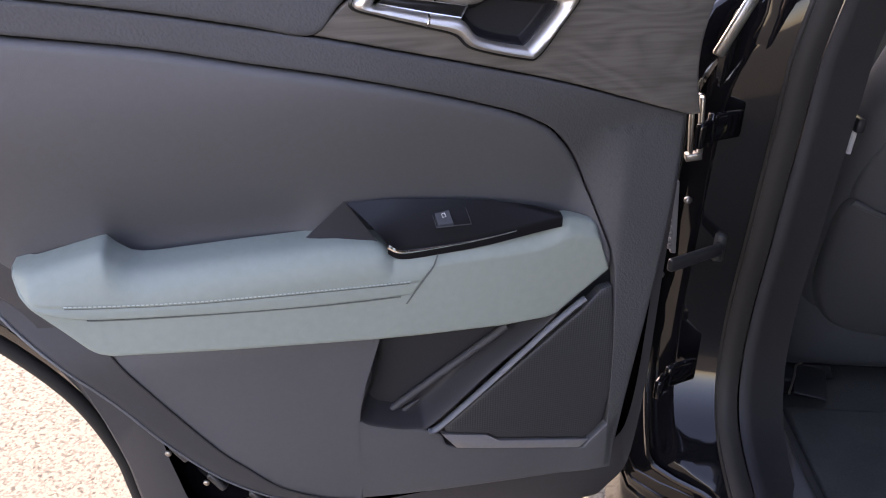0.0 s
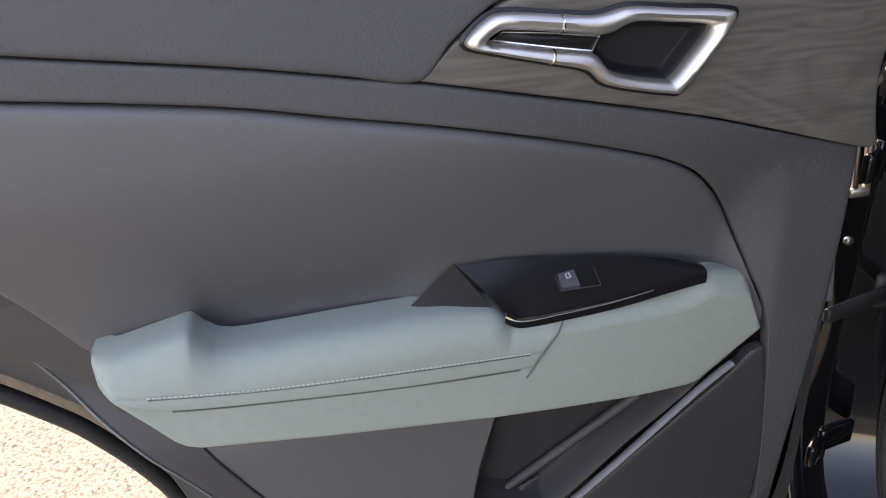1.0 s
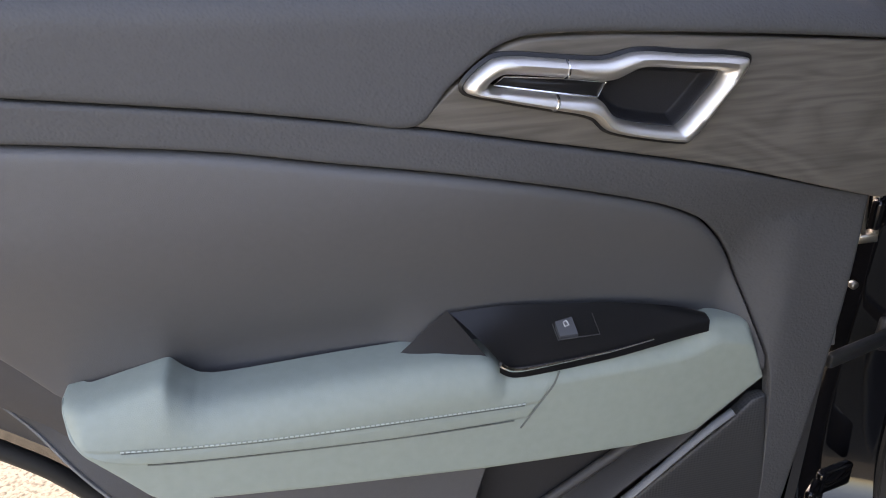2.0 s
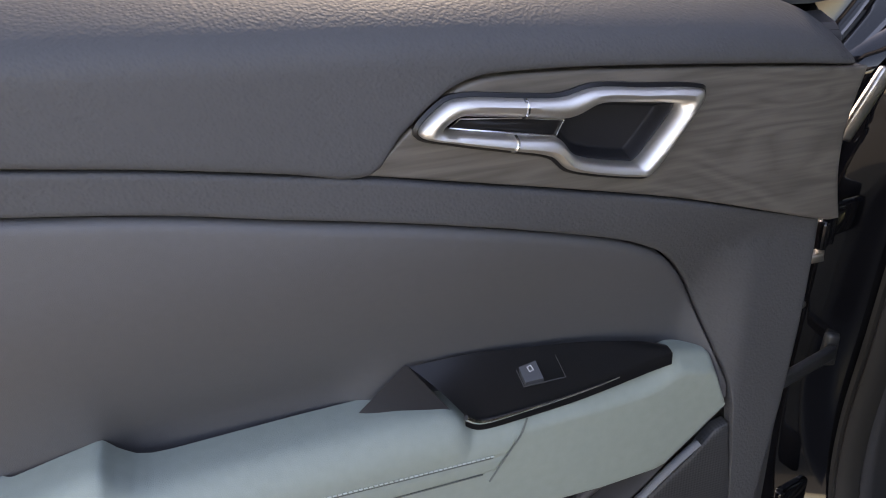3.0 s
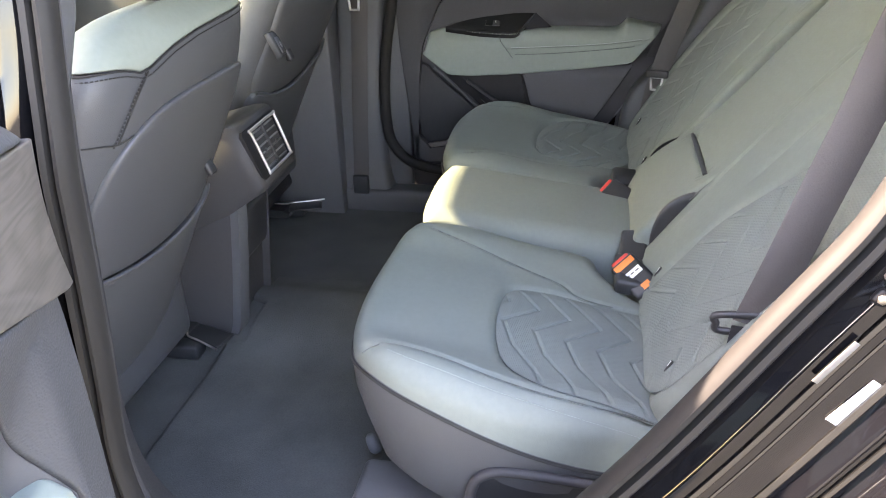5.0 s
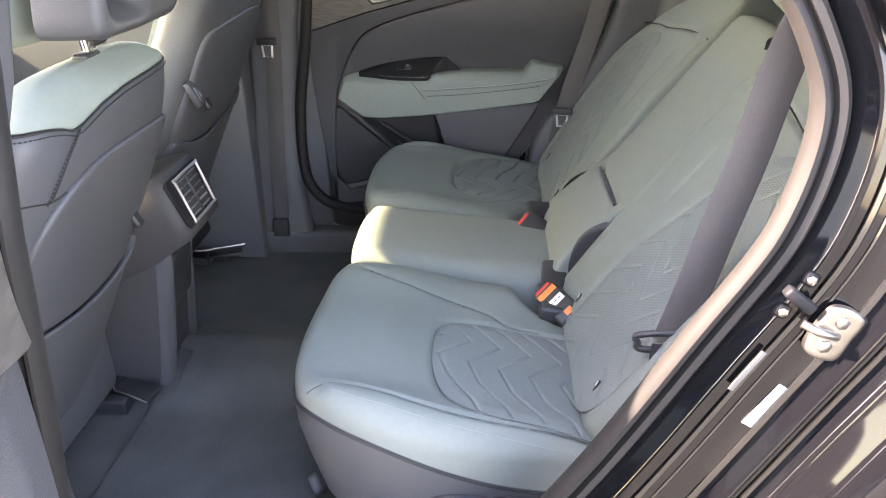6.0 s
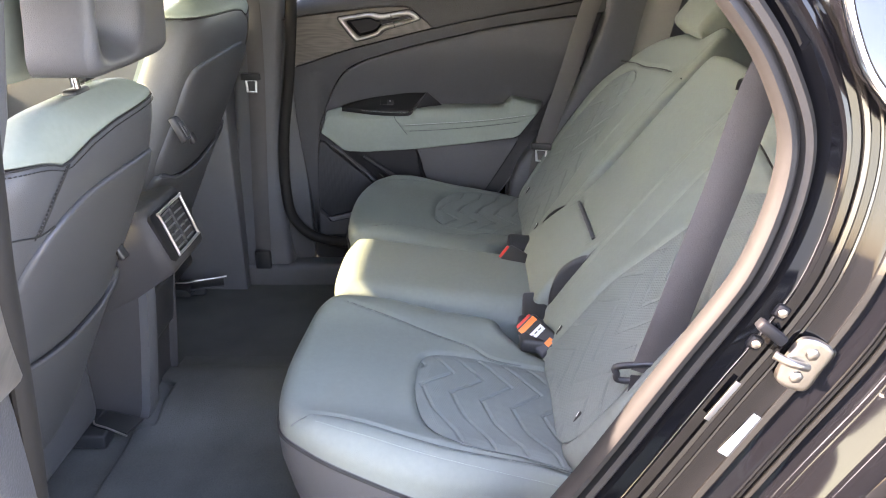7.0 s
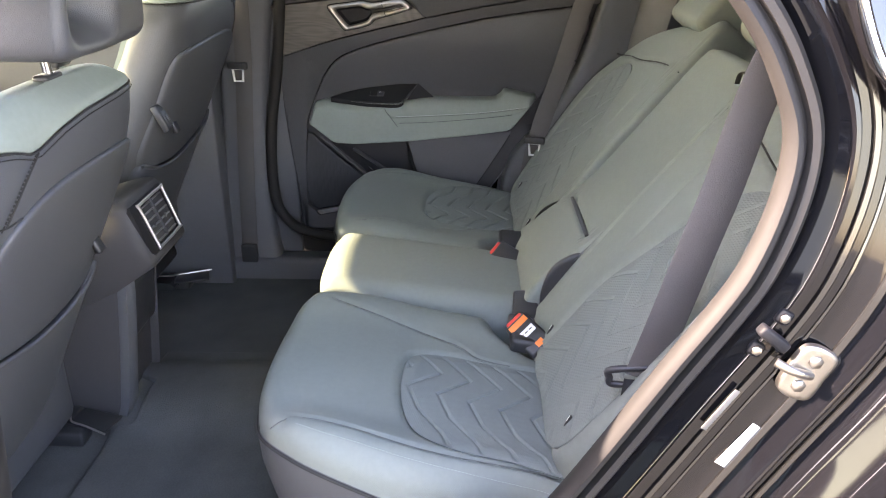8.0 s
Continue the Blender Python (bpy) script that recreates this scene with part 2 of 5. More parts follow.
def panel(u0, u1, lo, hi, place, nu=80, nz=14, edge=0.006, drop=0.006, thick=0.012, ends=(True, True), bm=None):
    """A padded sheet between two curves lo(u) and hi(u), rounded at its rims: place(u, v, z) puts it in the world."""
    bm = bm or bmesh.new()
    us = [u0, u0 + edge * 0.15, u0 + edge * 0.5] + list(np.linspace(u0 + edge, u1 - edge, nu)) + [u1 - edge * 0.5, u1 - edge * 0.15, u1]

    def rim(d):
        return 0.0 if d >= edge else drop * (1 - math.sqrt(max(0.0, 1 - (1 - d / edge) ** 2)))

    front = []
    for u in us:
        a, b = lo(u), hi(u)
        b = max(b, a + 0.0015)
        e = min(edge, (b - a) * 0.45)
        zs = [a, a + e * 0.15, a + e * 0.5] + list(np.linspace(a + e, b - e, nz)) + [b - e * 0.5, b - e * 0.15, b]
        du = min(u - u0 if ends[0] else 9, u1 - u if ends[1] else 9)
        front.append([place(u, -rim(min(z - a, b - z, du)), z) for z in zs])
    rows = [[bm.verts.new(tuple(p)) for p in r] for r in front]
    for a, b in zip(rows, rows[1:]):
        for i in range(len(a) - 1):
            bm.faces.new((a[i], a[i + 1], b[i + 1], b[i]))
    # closing walls at the rim
    border = [(u, 0) for u in range(len(us))] + [(len(us) - 1, k) for k in range(1, len(rows[0]))] + \
             [(u, len(rows[0]) - 1) for u in range(len(us) - 2, -1, -1)] + [(0, k) for k in range(len(rows[0]) - 2, 0, -1)]
    back = Vector(place(0, -thick, 1)) - Vector(place(0, 0, 1))
    low = [bm.verts.new(rows[i][k].co + back) for i, k in border]
    n = len(border)
    for i in range(n):
        j = (i + 1) % n
        bm.faces.new((rows[border[i][0]][border[i][1]], rows[border[j][0]][border[j][1]], low[j], low[i]))
    return bm


def inside_distance(p, outline):
    """Distance from p to a closed outline."""
    a = outline
    b = np.roll(outline, -1, axis=0)
    ab, ap = b - a, p - a
    t = np.clip((ap * ab).sum(1) / np.maximum((ab * ab).sum(1), 1e-12), 0, 1)
    return float(np.sqrt(((ap - ab * t[:, None]) ** 2).sum(1).min()))


def pillow(outline, centre, height, place, rings=30, per=6, wall=0.02, bm=None, smooth_outline=True):
    """A padded shape over a star-shaped outline: height(a, b, d) at d from the rim, place(a, b, h) puts it in the world."""
    bm = bm or bmesh.new()
    o = np.array(spline(outline, per, True) if smooth_outline else outline)
    c = np.array(centre, float)
    fr = [0.0, 0.004, 0.012, 0.025, 0.045] + [0.045 + 0.955 * ((k + 1) / rings) for k in range(rings)]
    fr = [f for f in fr if f < 0.999]
    rows = []
    low = []
    for p in o:
        low.append(bm.verts.new(tuple(place(p[0], p[1], height(p[0], p[1], 0.0) - wall))))
    rows.append(low)
    for f in fr:
        ring = []
        for p in o:
            q = p + (c - p) * f
            d = 0.0 if f == 0 else inside_distance(q, o)
            ring.append(bm.verts.new(tuple(place(q[0], q[1], height(q[0], q[1], d)))))
        rows.append(ring)
    mid = bm.verts.new(tuple(place(c[0], c[1], height(c[0], c[1], inside_distance(c, o)))))
    n = len(o)
    for a, b in zip(rows, rows[1:]):
        for i in range(n):
            j = (i + 1) % n
            bm.faces.new((a[i], a[j], b[j], b[i]))
    for i in range(n):
        bm.faces.new((rows[-1][i], rows[-1][(i + 1) % n], mid))
    return bm


def round_edge(d, r):
    return 0.0 if d >= r else r * (1 - math.sqrt(max(0.0, 1 - (1 - d / r) ** 2)))


def stitches(path, step, length, radius, bm=None):
    """A row of short thread bars along a path."""
    bm = bm or bmesh.new()
    p = [Vector(tuple(q)) for q in path]
    left, at = 0.0, 0.0
    for a, b in zip(p, p[1:]):
        d = (b - a).length
        while at < d:
            s = a.lerp(b, at / d)
            e = s + (b - a).normalized() * length
            tube([s, e], radius, 5, bm=bm)
            at += step
        at -= d
    return bm


def strap(path, across, width, thick=0.0016, name="webbing"):
    """A flat belt: path and the direction across at each point."""
    rings = []
    p = [Vector(tuple(q)) for q in path]
    for i, q in enumerate(p):
        d = (p[min(i + 1, len(p) - 1)] - p[max(i - 1, 0)]).normalized()
        a = Vector(across(i / (len(p) - 1)) if callable(across) else across)
        a = (a - d * a.dot(d)).normalized() * (width / 2)
        n = d.cross(a).normalized() * (thick / 2)
        rings.append([q - a + n * 0.3, q - a * 0.96 + n, q + a * 0.96 + n, q + a + n * 0.3, q + a - n * 0.3, q + a * 0.96 - n, q - a * 0.96 - n, q - a - n * 0.3])
    return skin(rings)


# ---- ground ----
bm = bmesh.new()
far = 300.0
steps = [-far, -60, -12, -4, -2, 0, 2, 4, 12, 60, far]
rows = [[bm.verts.new((x, y, 0)) for x in steps] for y in steps]
for a, b in zip(rows, rows[1:]):
    for i in range(len(a) - 1):
        bm.faces.new((a[i], a[i + 1], b[i + 1], b[i]))
tagged(part("ground", bm, GROUND), "pale sunlit asphalt with fine beige stones", "ground", kind="structure")

# ---- car body: door opening, pillars, roof, floor ----
OPENING = [(0.70, 1.40), (0.708, 1.20), (0.715, 1.05), (0.735, 0.83), (0.752, 0.66), (0.735, 0.55), (0.67, 0.49), (0.52, 0.465),
           (0.36, 0.475), (0.23, 0.57), (0.10, 0.745), (-0.017, 0.943), (-0.085, 1.065), (-0.112, 1.173), (-0.092, 1.249),
           (-0.042, 1.325), (0.06, 1.43), (0.22, 1.50), (0.45, 1.525), (0.64, 1.50)]
loop = np.array(spline(OPENING, 8, True))
tang = np.roll(loop, -1, axis=0) - np.roll(loop, 1, axis=0)
tang /= np.linalg.norm(tang, axis=1)[:, None]
# the loop runs down the front pillar, so outward is to the right of its course
outward = np.stack([-tang[:, 1], tang[:, 0]], 1)
if (outward * (loop - loop.mean(0))).sum() < 0:
    outward = -outward


def lean(z):
    """How far the body side leans in with height."""
    return 0.22 * max(0.0, z - 1.05) ** 1.2


def spread(d, z):
    """The body's flange is narrow along the roof."""
    return d if d < 0.04 else 0.04 + (d - 0.04) * (1 - 0.85 * smooth01((z - 1.28) / 0.16))


def around(d, x, turned=False):
    """A ring d outside the door opening at depth x; turned: the front pillar faces the rear."""
    out = []
    for q, e in zip(loop, outward):
        k = spread(d, q[1])
        y, z = q[0] + e[0] * k, q[1] + e[1] * k
        step = min(2.2 * max(0.0, d - 0.02), max(0.0, x + lean(z) + 0.925)) * smooth01((q[0] - 0.62) / 0.06) * (1 - smooth01((z - 0.96) / 0.24)) if turned else 0.0
        out.append((x + lean(z) + 0.10 * smooth01((d - 0.04) / 0.1) * smooth01((z - 1.3) / 0.2) - step, y, z))
    return out


body = thing("car_body", (0, 0.5, 0.3), "glossy black car body shell round the open rear doorway", "car body", kind="structure")
jamb = part("door_jamb", skin([around(d, x, True) for d, x in (
    (0.012, -0.770), (0.022, -0.778), (0.027, -0.790), (0.040, -0.795), (0.044, -0.803), (0.048, -0.803), (0.052, -0.797), (0.10, -0.806),
    (0.118, -0.812), (0.124, -0.826), (0.130, -0.829), (0.136, -0.824), (0.150, -0.830), (0.158, -0.850), (0.164, -0.885), (0.172, -0.903), (0.19, -0.912), (0.30, -0.93))],
    True, False), PAINT, body, "glossy black painted door jamb with stepped flanges")
part("inner_trim", skin([around(d, x) for d, x in ((-0.004, -0.772), (-0.006, -0.764), (0.004, -0.750), (0.025, -0.725), (0.045, -0.69), (0.10, -0.688))], True, False), EDGE, body, "dark moulded pillar and sill trim")
seal = part("door_seal", skin([around(d, x) for d, x in (
    (0.016, -0.777), (0.019, -0.786), (0.018, -0.797), (0.012, -0.804), (0.005, -0.803), (0.003, -0.794), (0.000, -0.795), (-0.003, -0.803), (-0.009, -0.805), (-0.014, -0.800), (-0.017, -0.790), (-0.014, -0.778), (0.016, -0.777))],
    True, False), RUBBER, body, "double-bulb black rubber weatherstrip")

for d, x, r in ((0.064, -0.7995, 0.0048), (0.078, -0.8015, 0.0024), (0.110, -0.807, 0.0060), (0.142, -0.828, 0.0040)):
    part("flange_bead", tube(around(d, x, True), r, 6, closed=True), BEAD, jamb, "raised glossy bead on the jamb")
cover_rings = []
for z in np.linspace(0.50, 1.19, 24):
    k = smooth01((1.20 - z) / 0.12)
    y0 = float(np.interp(z, (0.50, 0.66, 0.83, 1.05, 1.20), (0.742, 0.752, 0.735, 0.715, 0.708))) + 0.040
    rear, front = Vector((-0.806 + lean(z), y0, z)), Vector((-0.806 + lean(z) - 0.092 * k - 0.004, y0 + 0.022 + 0.02 * k, z))
    out = Vector((-0.3, -0.95, 0))
    cover_rings.append([rear, rear.lerp(front, 0.12) + out * 0.007, rear.lerp(front, 0.45) + out * 0.010, rear.lerp(front, 0.50) + out * 0.005, rear.lerp(front, 0.56) + out * 0.010, rear.lerp(front, 0.90) + out * 0.007, front, front.lerp(rear, 0.5) - out * 0.012])
part("pillar_cover", skin(cover_rings), PAINT, body, "glossy black pillar face with a shallow flute")
pane = [(-0.120, 1.37), (-0.137, 1.30), (-0.167, 1.245), (-0.23, 1.205), (-0.45, 1.22), (-0.42, 1.40), (-0.25, 1.46)]
part("quarter_glass", pillow(pane, (-0.28, 1.32), lambda a, b, d: -round_edge(d, 0.006), lambda a, b, h: Vector((-0.797 + 0.25 * (b - 1.25) - h, a, b)), 6, 5, 0.03), BLACK_GLASS, body, "dark rear quarter glass")
part("window_trim", tube([(-0.803 + 0.25 * (b - 1.25), a, b) for a, b in spline(pane[:5], 6)], 0.006, 8), CHROME, body, "bright window trim")

ROOF_Z = 1.60


def roof_height(x, y):
    return ROOF_Z - 0.10 * (abs(x) / 0.62) ** 3 - 0.02 * ((y - 0.5) / 1.0) ** 2


def sheet(xs, ys, top, thick, skip=None):
    bm = bmesh.new()
    for sgn in (0, -thick):
        rows = [[bm.verts.new((x, y, top(x, y) + sgn)) for x in xs] for y in ys]
        for j in range(len(ys) - 1):
            for i in range(len(xs) - 1):
                if skip and skip((xs[i] + xs[i + 1]) / 2, (ys[j] + ys[j + 1]) / 2):
                    continue
                bm.faces.new((rows[j][i], rows[j][i + 1], rows[j + 1][i + 1], rows[j + 1][i]))
    return bm


GLASS_X, GLASS_Y = 0.40, (0.55, 1.34)
xs = sorted(set([round(v, 3) for v in np.linspace(-0.70, 0.70, 15)] + [-GLASS_X, GLASS_X]))
ys = sorted(set([round(v, 3) for v in np.linspace(-0.95, 1.54, 16)] + list(GLASS_Y)))
in_glass = lambda x, y: abs(x) < GLASS_X and GLASS_Y[0] < y < GLASS_Y[1]
tagged(part("ceiling", sheet(xs, ys, roof_height, 0.04, in_glass), HEADLINER), "light grey headliner round a glass roof panel", "ceiling", kind="structure")
part("roof_skin", sheet(xs, ys, lambda x, y: roof_height(x, y) + 0.022, 0.012, in_glass), PAINT, body, "black outer roof skin")
part("bonnet", block((1.64, 1.05, 0.34), pose(0, 2.48, 0.83, -4), 0.09, 4), PAINT, body, "black bonnet")
part("tailgate", block((1.46, 0.06, 1.10), pose(0, -1.06, 0.90, 8), 0.03, 3), PAINT, body, "black tailgate")
gx = np.linspace(-GLASS_X, GLASS_X, 7)
gy = np.linspace(GLASS_Y[0], GLASS_Y[1], 9)
tagged(part("window_1", sheet(list(gx), list(gy), lambda x, y: roof_height(x, y) - 0.006, 0.005), ROOF_GLASS), "tinted glass roof panel", "window", kind="structure")


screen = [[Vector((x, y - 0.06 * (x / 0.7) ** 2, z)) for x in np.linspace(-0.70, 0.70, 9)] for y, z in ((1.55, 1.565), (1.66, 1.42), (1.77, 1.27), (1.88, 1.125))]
tagged(part("window_2", skin(screen, False, False), SCREEN), "windscreen glass, tinted to colour the sun patch on the seat", "window", kind="structure")


def floor_height(x, y):
    return 0.345 + 0.045 * math.exp(-(x / 0.13) ** 4) + 0.05 * smooth01((abs(x) - 0.66) / 0.08)


xs, ys = list(np.linspace(-0.76, 0.76, 41)), list(np.linspace(0.05, 1.95, 31))
tagged(part("floor", sheet(xs, ys, floor_height, 0.03), CARPET), "dark charcoal car floor carpet", "floor", kind="structure")


def wall_piece(name, x0, x1, y0, y1, z0, z1, mat, label, category="wall"):
    bm = block((x1 - x0, y1 - y0, z1 - z0), pose((x0 + x1) / 2, (y0 + y1) / 2, (z0 + z1) / 2), 0.006)
    return tagged(part(name, bm, mat), label, category, kind="structure")


wall_piece("wall_rear", -0.72, 0.72, -0.60, -0.52, 0.30, 1.05, PLASTIC, "dark panel behind the rear seat")
wall_piece("wall_tail", -0.72, 0.72, -1.02, -0.96, 0.30, 1.57, PLASTIC, "dark lining of the closed tailgate")
wall_piece("wall_far_lining", 0.622, 0.742, 0.90, 1.75, 0.30, 1.14, PLASTIC, "dark far front door lining")
quarter = [(0.09, 0.60), (0.065, 0.729), (-0.025, 0.838), (-0.105, 0.98), (-0.165, 1.17), (-0.20, 1.36), (-0.6, 1.42), (-0.6, 0.5), (0.06, 0.5)]
tagged(part("wall_far_quarter", pillow(quarter, (-0.3, 0.8), lambda a, b, d: 0.02 - round_edge(d, 0.02), lambda a, b, h: Vector((0.685 - h - lean(b), a, b)), 10, 4, 0.05), PLASTIC), "dark grey rear quarter lining", "wall", kind="structure")
wall_piece("wall_near_lining", -0.738, -0.722, 0.86, 1.75, 0.30, 1.08, PLASTIC, "dark front door lining")
wall_piece("wall_front", -0.74, 0.74, 1.72, 1.95, 0.30, 1.12, PLASTIC, "dark dashboard and bulkhead")
wall_piece("wall_far", 0.788, 0.92, -0.60, 1.95, 0.20, 1.16, PAINT, "black outer side of the car")
wall_piece("wall_near_front", -0.92, -0.74, 0.90, 1.95, 0.24, 1.10, PAINT, "closed black front door")
wall_piece("wall_near_rear", -0.90, -0.72, -1.60, -0.42, 0.30, 1.10, PAINT, "black rear quarter of the car")
wall_piece("wall_bottom", -0.80, 0.80, -0.60, 1.95, 0.20, 0.29, DEEP, "dark underbody")


def pillar(name, path, w, d, mat, label):
    bm = tube(spline(path, 6), w, 10, flat=d)
    return tagged(part(name, bm, mat), label, "pillar", kind="structure")


def middle_pillar(name, side, label):
    rings = []
    for z, x0, y0, y1 in ((0.34, 0.655, 0.745, 1.00), (0.45, 0.668, 0.765, 0.96), (0.60, 0.680, 0.780, 0.925), (0.80, 0.690, 0.775, 0.905), (1.00, 0.686, 0.752, 0.89), (1.20, 0.675, 0.722, 0.86), (1.38, 0.640, 0.705, 0.83), (1.54, 0.585, 0.70, 0.81)):
        e = 0.018
        y0 += 0.05 * (1 - smooth01((z - 0.9) / 0.3)) if side < 0 else 0.0
        rings.append([(side * x, y, z) for x, y in ((x0 + 0.05, y0), (x0 + e, y0), (x0 + 0.005, y0 + 0.006), (x0, y0 + e), (x0, y1 - e), (x0 + 0.005, y1 - 0.006), (x0 + e, y1), (x0 + 0.05, y1))])
    return tagged(part(name, skin(rings), PLASTIC), label, "pillar", kind="structure")


middle_pillar("pillar_far_middle", 1, "dark grey far door pillar trim")
middle_pillar("pillar_near_middle", -1, "dark grey near door pillar trim")
pillar("pillar_far_rear", [(0.70, -0.28, 0.60), (0.72, -0.30, 0.95), (0.69, -0.34, 1.22), (0.58, -0.42, 1.52)], 0.13, 0.6, PLASTIC, "dark grey far rear pillar trim")
pillar("pillar_near_rear", [(-0.70, -0.30, 0.60), (-0.73, -0.32, 0.95), (-0.70, -0.36, 1.22), (-0.58, -0.44, 1.52)], 0.13, 0.6, PLASTIC, "dark grey rear pillar trim beside the seat")
# Out of view; added on the near side to block a streak of sun.
pillar("pillar_near_front", [(-0.705, 1.98, 1.06), (-0.695, 1.74, 1.23), (-0.685, 1.55, 1.36), (-0.66, 1.30, 1.52)], 0.045, 0.8, PLASTIC, "unseen windscreen pillar, added to block stray sun")
pillar("pillar_tail_far", [(0.62, -0.75, 1.0), (0.56, -0.85, 1.3), (0.50, -0.90, 1.55)], 0.09, 0.6, PLASTIC, "dark rear corner pillar")
pillar("pillar_tail_near", [(-0.62, -0.75, 1.0), (-0.56, -0.85, 1.3), (-0.50, -0.90, 1.55)], 0.09, 0.6, PLASTIC, "dark rear corner pillar")

# far doorway seal and sill
far_loop = [(0.665, 0.69, 1.42), (0.685, 0.70, 1.2), (0.692, 0.725, 1.0), (0.695, 0.76, 0.80), (0.695, 0.768, 0.64), (0.69, 0.745, 0.545), (0.69, 0.66, 0.485), (0.69, 0.45, 0.465), (0.69, 0.2, 0.47)]
tagged(part("trim_far_seal", tube(spline(far_loop, 8), 0.016, 10), RUBBER), "black rubber seal round the far doorway", "door seal", kind="structure")
tagged(part("trim_far_sill", block((0.075, 1.70, 0.10), pose(0.690, 0.75, 0.365), 0.018, 3), PLASTIC), "dark plastic sill trim", "sill trim", kind="structure")
tagged(part("trim_far_jamb", block((0.024, 0.13, 0.98), pose(0.727, 0.765, 0.86), 0.006), PLASTIC), "dark plastic strip behind the far door seal", "pillar trim", kind="structure")
tagged(part("trim_near_sill", block((0.09, 1.30, 0.11), pose(-0.705, 0.75, 0.385), 0.018, 3), PLASTIC), "dark plastic sill trim", "sill trim", kind="structure")


# ---- doors ----
def trim_surface(u, z):
    s = -0.050 * smooth01((1.08 - z) / 0.20) + 0.032 * smooth01((0.86 - z) / 0.10)
    s -= 0.012 * math.exp(-((z - 0.900) / 0.040) ** 2) * smooth01((u + 0.64) / 0.03) * smooth01((-0.40 - u) / 0.05)
    return s + (-0.014 - s) * smooth01((u + 0.12) / 0.06) if z < 1.0 else s


def arm_out(u):
    """How far the armrest's face stands out."""
    return -0.0208 - 0.0583 * u


UP_SEAM = [(-0.92, 1.205), (-0.80, 1.187), (-0.691, 1.169), (-0.621, 1.158), (-0.547, 1.146), (-0.469, 1.131), (-0.411, 1.120)]
WOOD_LOW = [(-0.411, 1.120), (-0.341, 1.104), (-0.249, 1.083), (-0.148, 1.058), (-0.038, 1.024), (0.0, 1.013)]
WOOD_TOP = [(-0.411, 1.121), (-0.386, 1.145), (-0.358, 1.168), (-0.337, 1.178), (-0.312, 1.181), (-0.250, 1.178), (-0.144, 1.168), (0.015, 1.151)]
INSERT_TOP = [(-0.92, 1.160), (-0.80, 1.149), (-0.70, 1.137), (-0.628, 1.127), (-0.552, 1.115), (-0.474, 1.098), (-0.388, 1.080), (-0.295, 1.057), (-0.219, 1.034),
              (-0.181, 1.018), (-0.151, 0.998), (-0.120, 0.960), (-0.096, 0.912), (-0.082, 0.876), (-0.068, 0.838)]
ARM_TOP = [(-0.722, 0.905), (-0.700, 0.909), (-0.666, 0.916), (-0.638, 0.9215), (-0.632, 0.9215), (-0.624, 0.911), (-0.612, 0.901), (-0.600, 0.8975), (-0.585, 0.8965), (-0.49, 0.897),
           (-0.40, 0.896), (-0.358, 0.892), (-0.350, 0.889), (-0.336, 0.879), (-0.286, 0.879), (-0.190, 0.879), (-0.164, 0.880), (-0.148, 0.884), (-0.136, 0.889), (-0.126, 0.8905), (-0.094, 0.884), (-0.088, 0.880), (-0.0675, 0.827)]
ARM_LOW = [(-0.722, 0.899), (-0.713, 0.889), (-0.698, 0.872), (-0.677, 0.845), (-0.660, 0.822), (-0.652, 0.815), (-0.640, 0.810), (-0.52, 0.793), (-0.36, 0.774), (-0.30, 0.769), (-0.207, 0.763), (-0.150, 0.764), (-0.138, 0.767), (-0.0675, 0.821)]
BEZEL_OUT = [(-0.373, 1.147), (-0.358, 1.164), (-0.340, 1.169), (-0.295, 1.163), (-0.266, 1.160), (-0.239, 1.164), (-0.199, 1.159), (-0.158, 1.154), (-0.148, 1.147),
             (-0.168, 1.118), (-0.188, 1.092), (-0.203, 1.090), (-0.256, 1.103), (-0.274, 1.117), (-0.305, 1.126), (-0.346, 1.137)]
BEZEL_IN = [(-0.354, 1.1475), (-0.343, 1.155), (-0.330, 1.154), (-0.295, 1.149), (-0.258, 1.1435), (-0.234, 1.151), (-0.204, 1.148), (-0.175, 1.144), (-0.169, 1.139),
            (-0.184, 1.119), (-0.199, 1.1025), (-0.209, 1.1015), (-0.250, 1.112), (-0.268, 1.1295), (-0.301, 1.136), (-0.336, 1.1435)]


def point_inside(p, outline):
    """Whether p lies inside a closed outline."""
    x, y = p
    a, b = outline, np.roll(outline, -1, axis=0)
    cross = ((a[:, 1] > y) != (b[:, 1] > y)) & (x < (b[:, 0] - a[:, 0]) * (y - a[:, 1]) / np.where(b[:, 1] == a[:, 1], 1e-9, b[:, 1] - a[:, 1]) + a[:, 0])
    return bool(cross.sum() % 2)


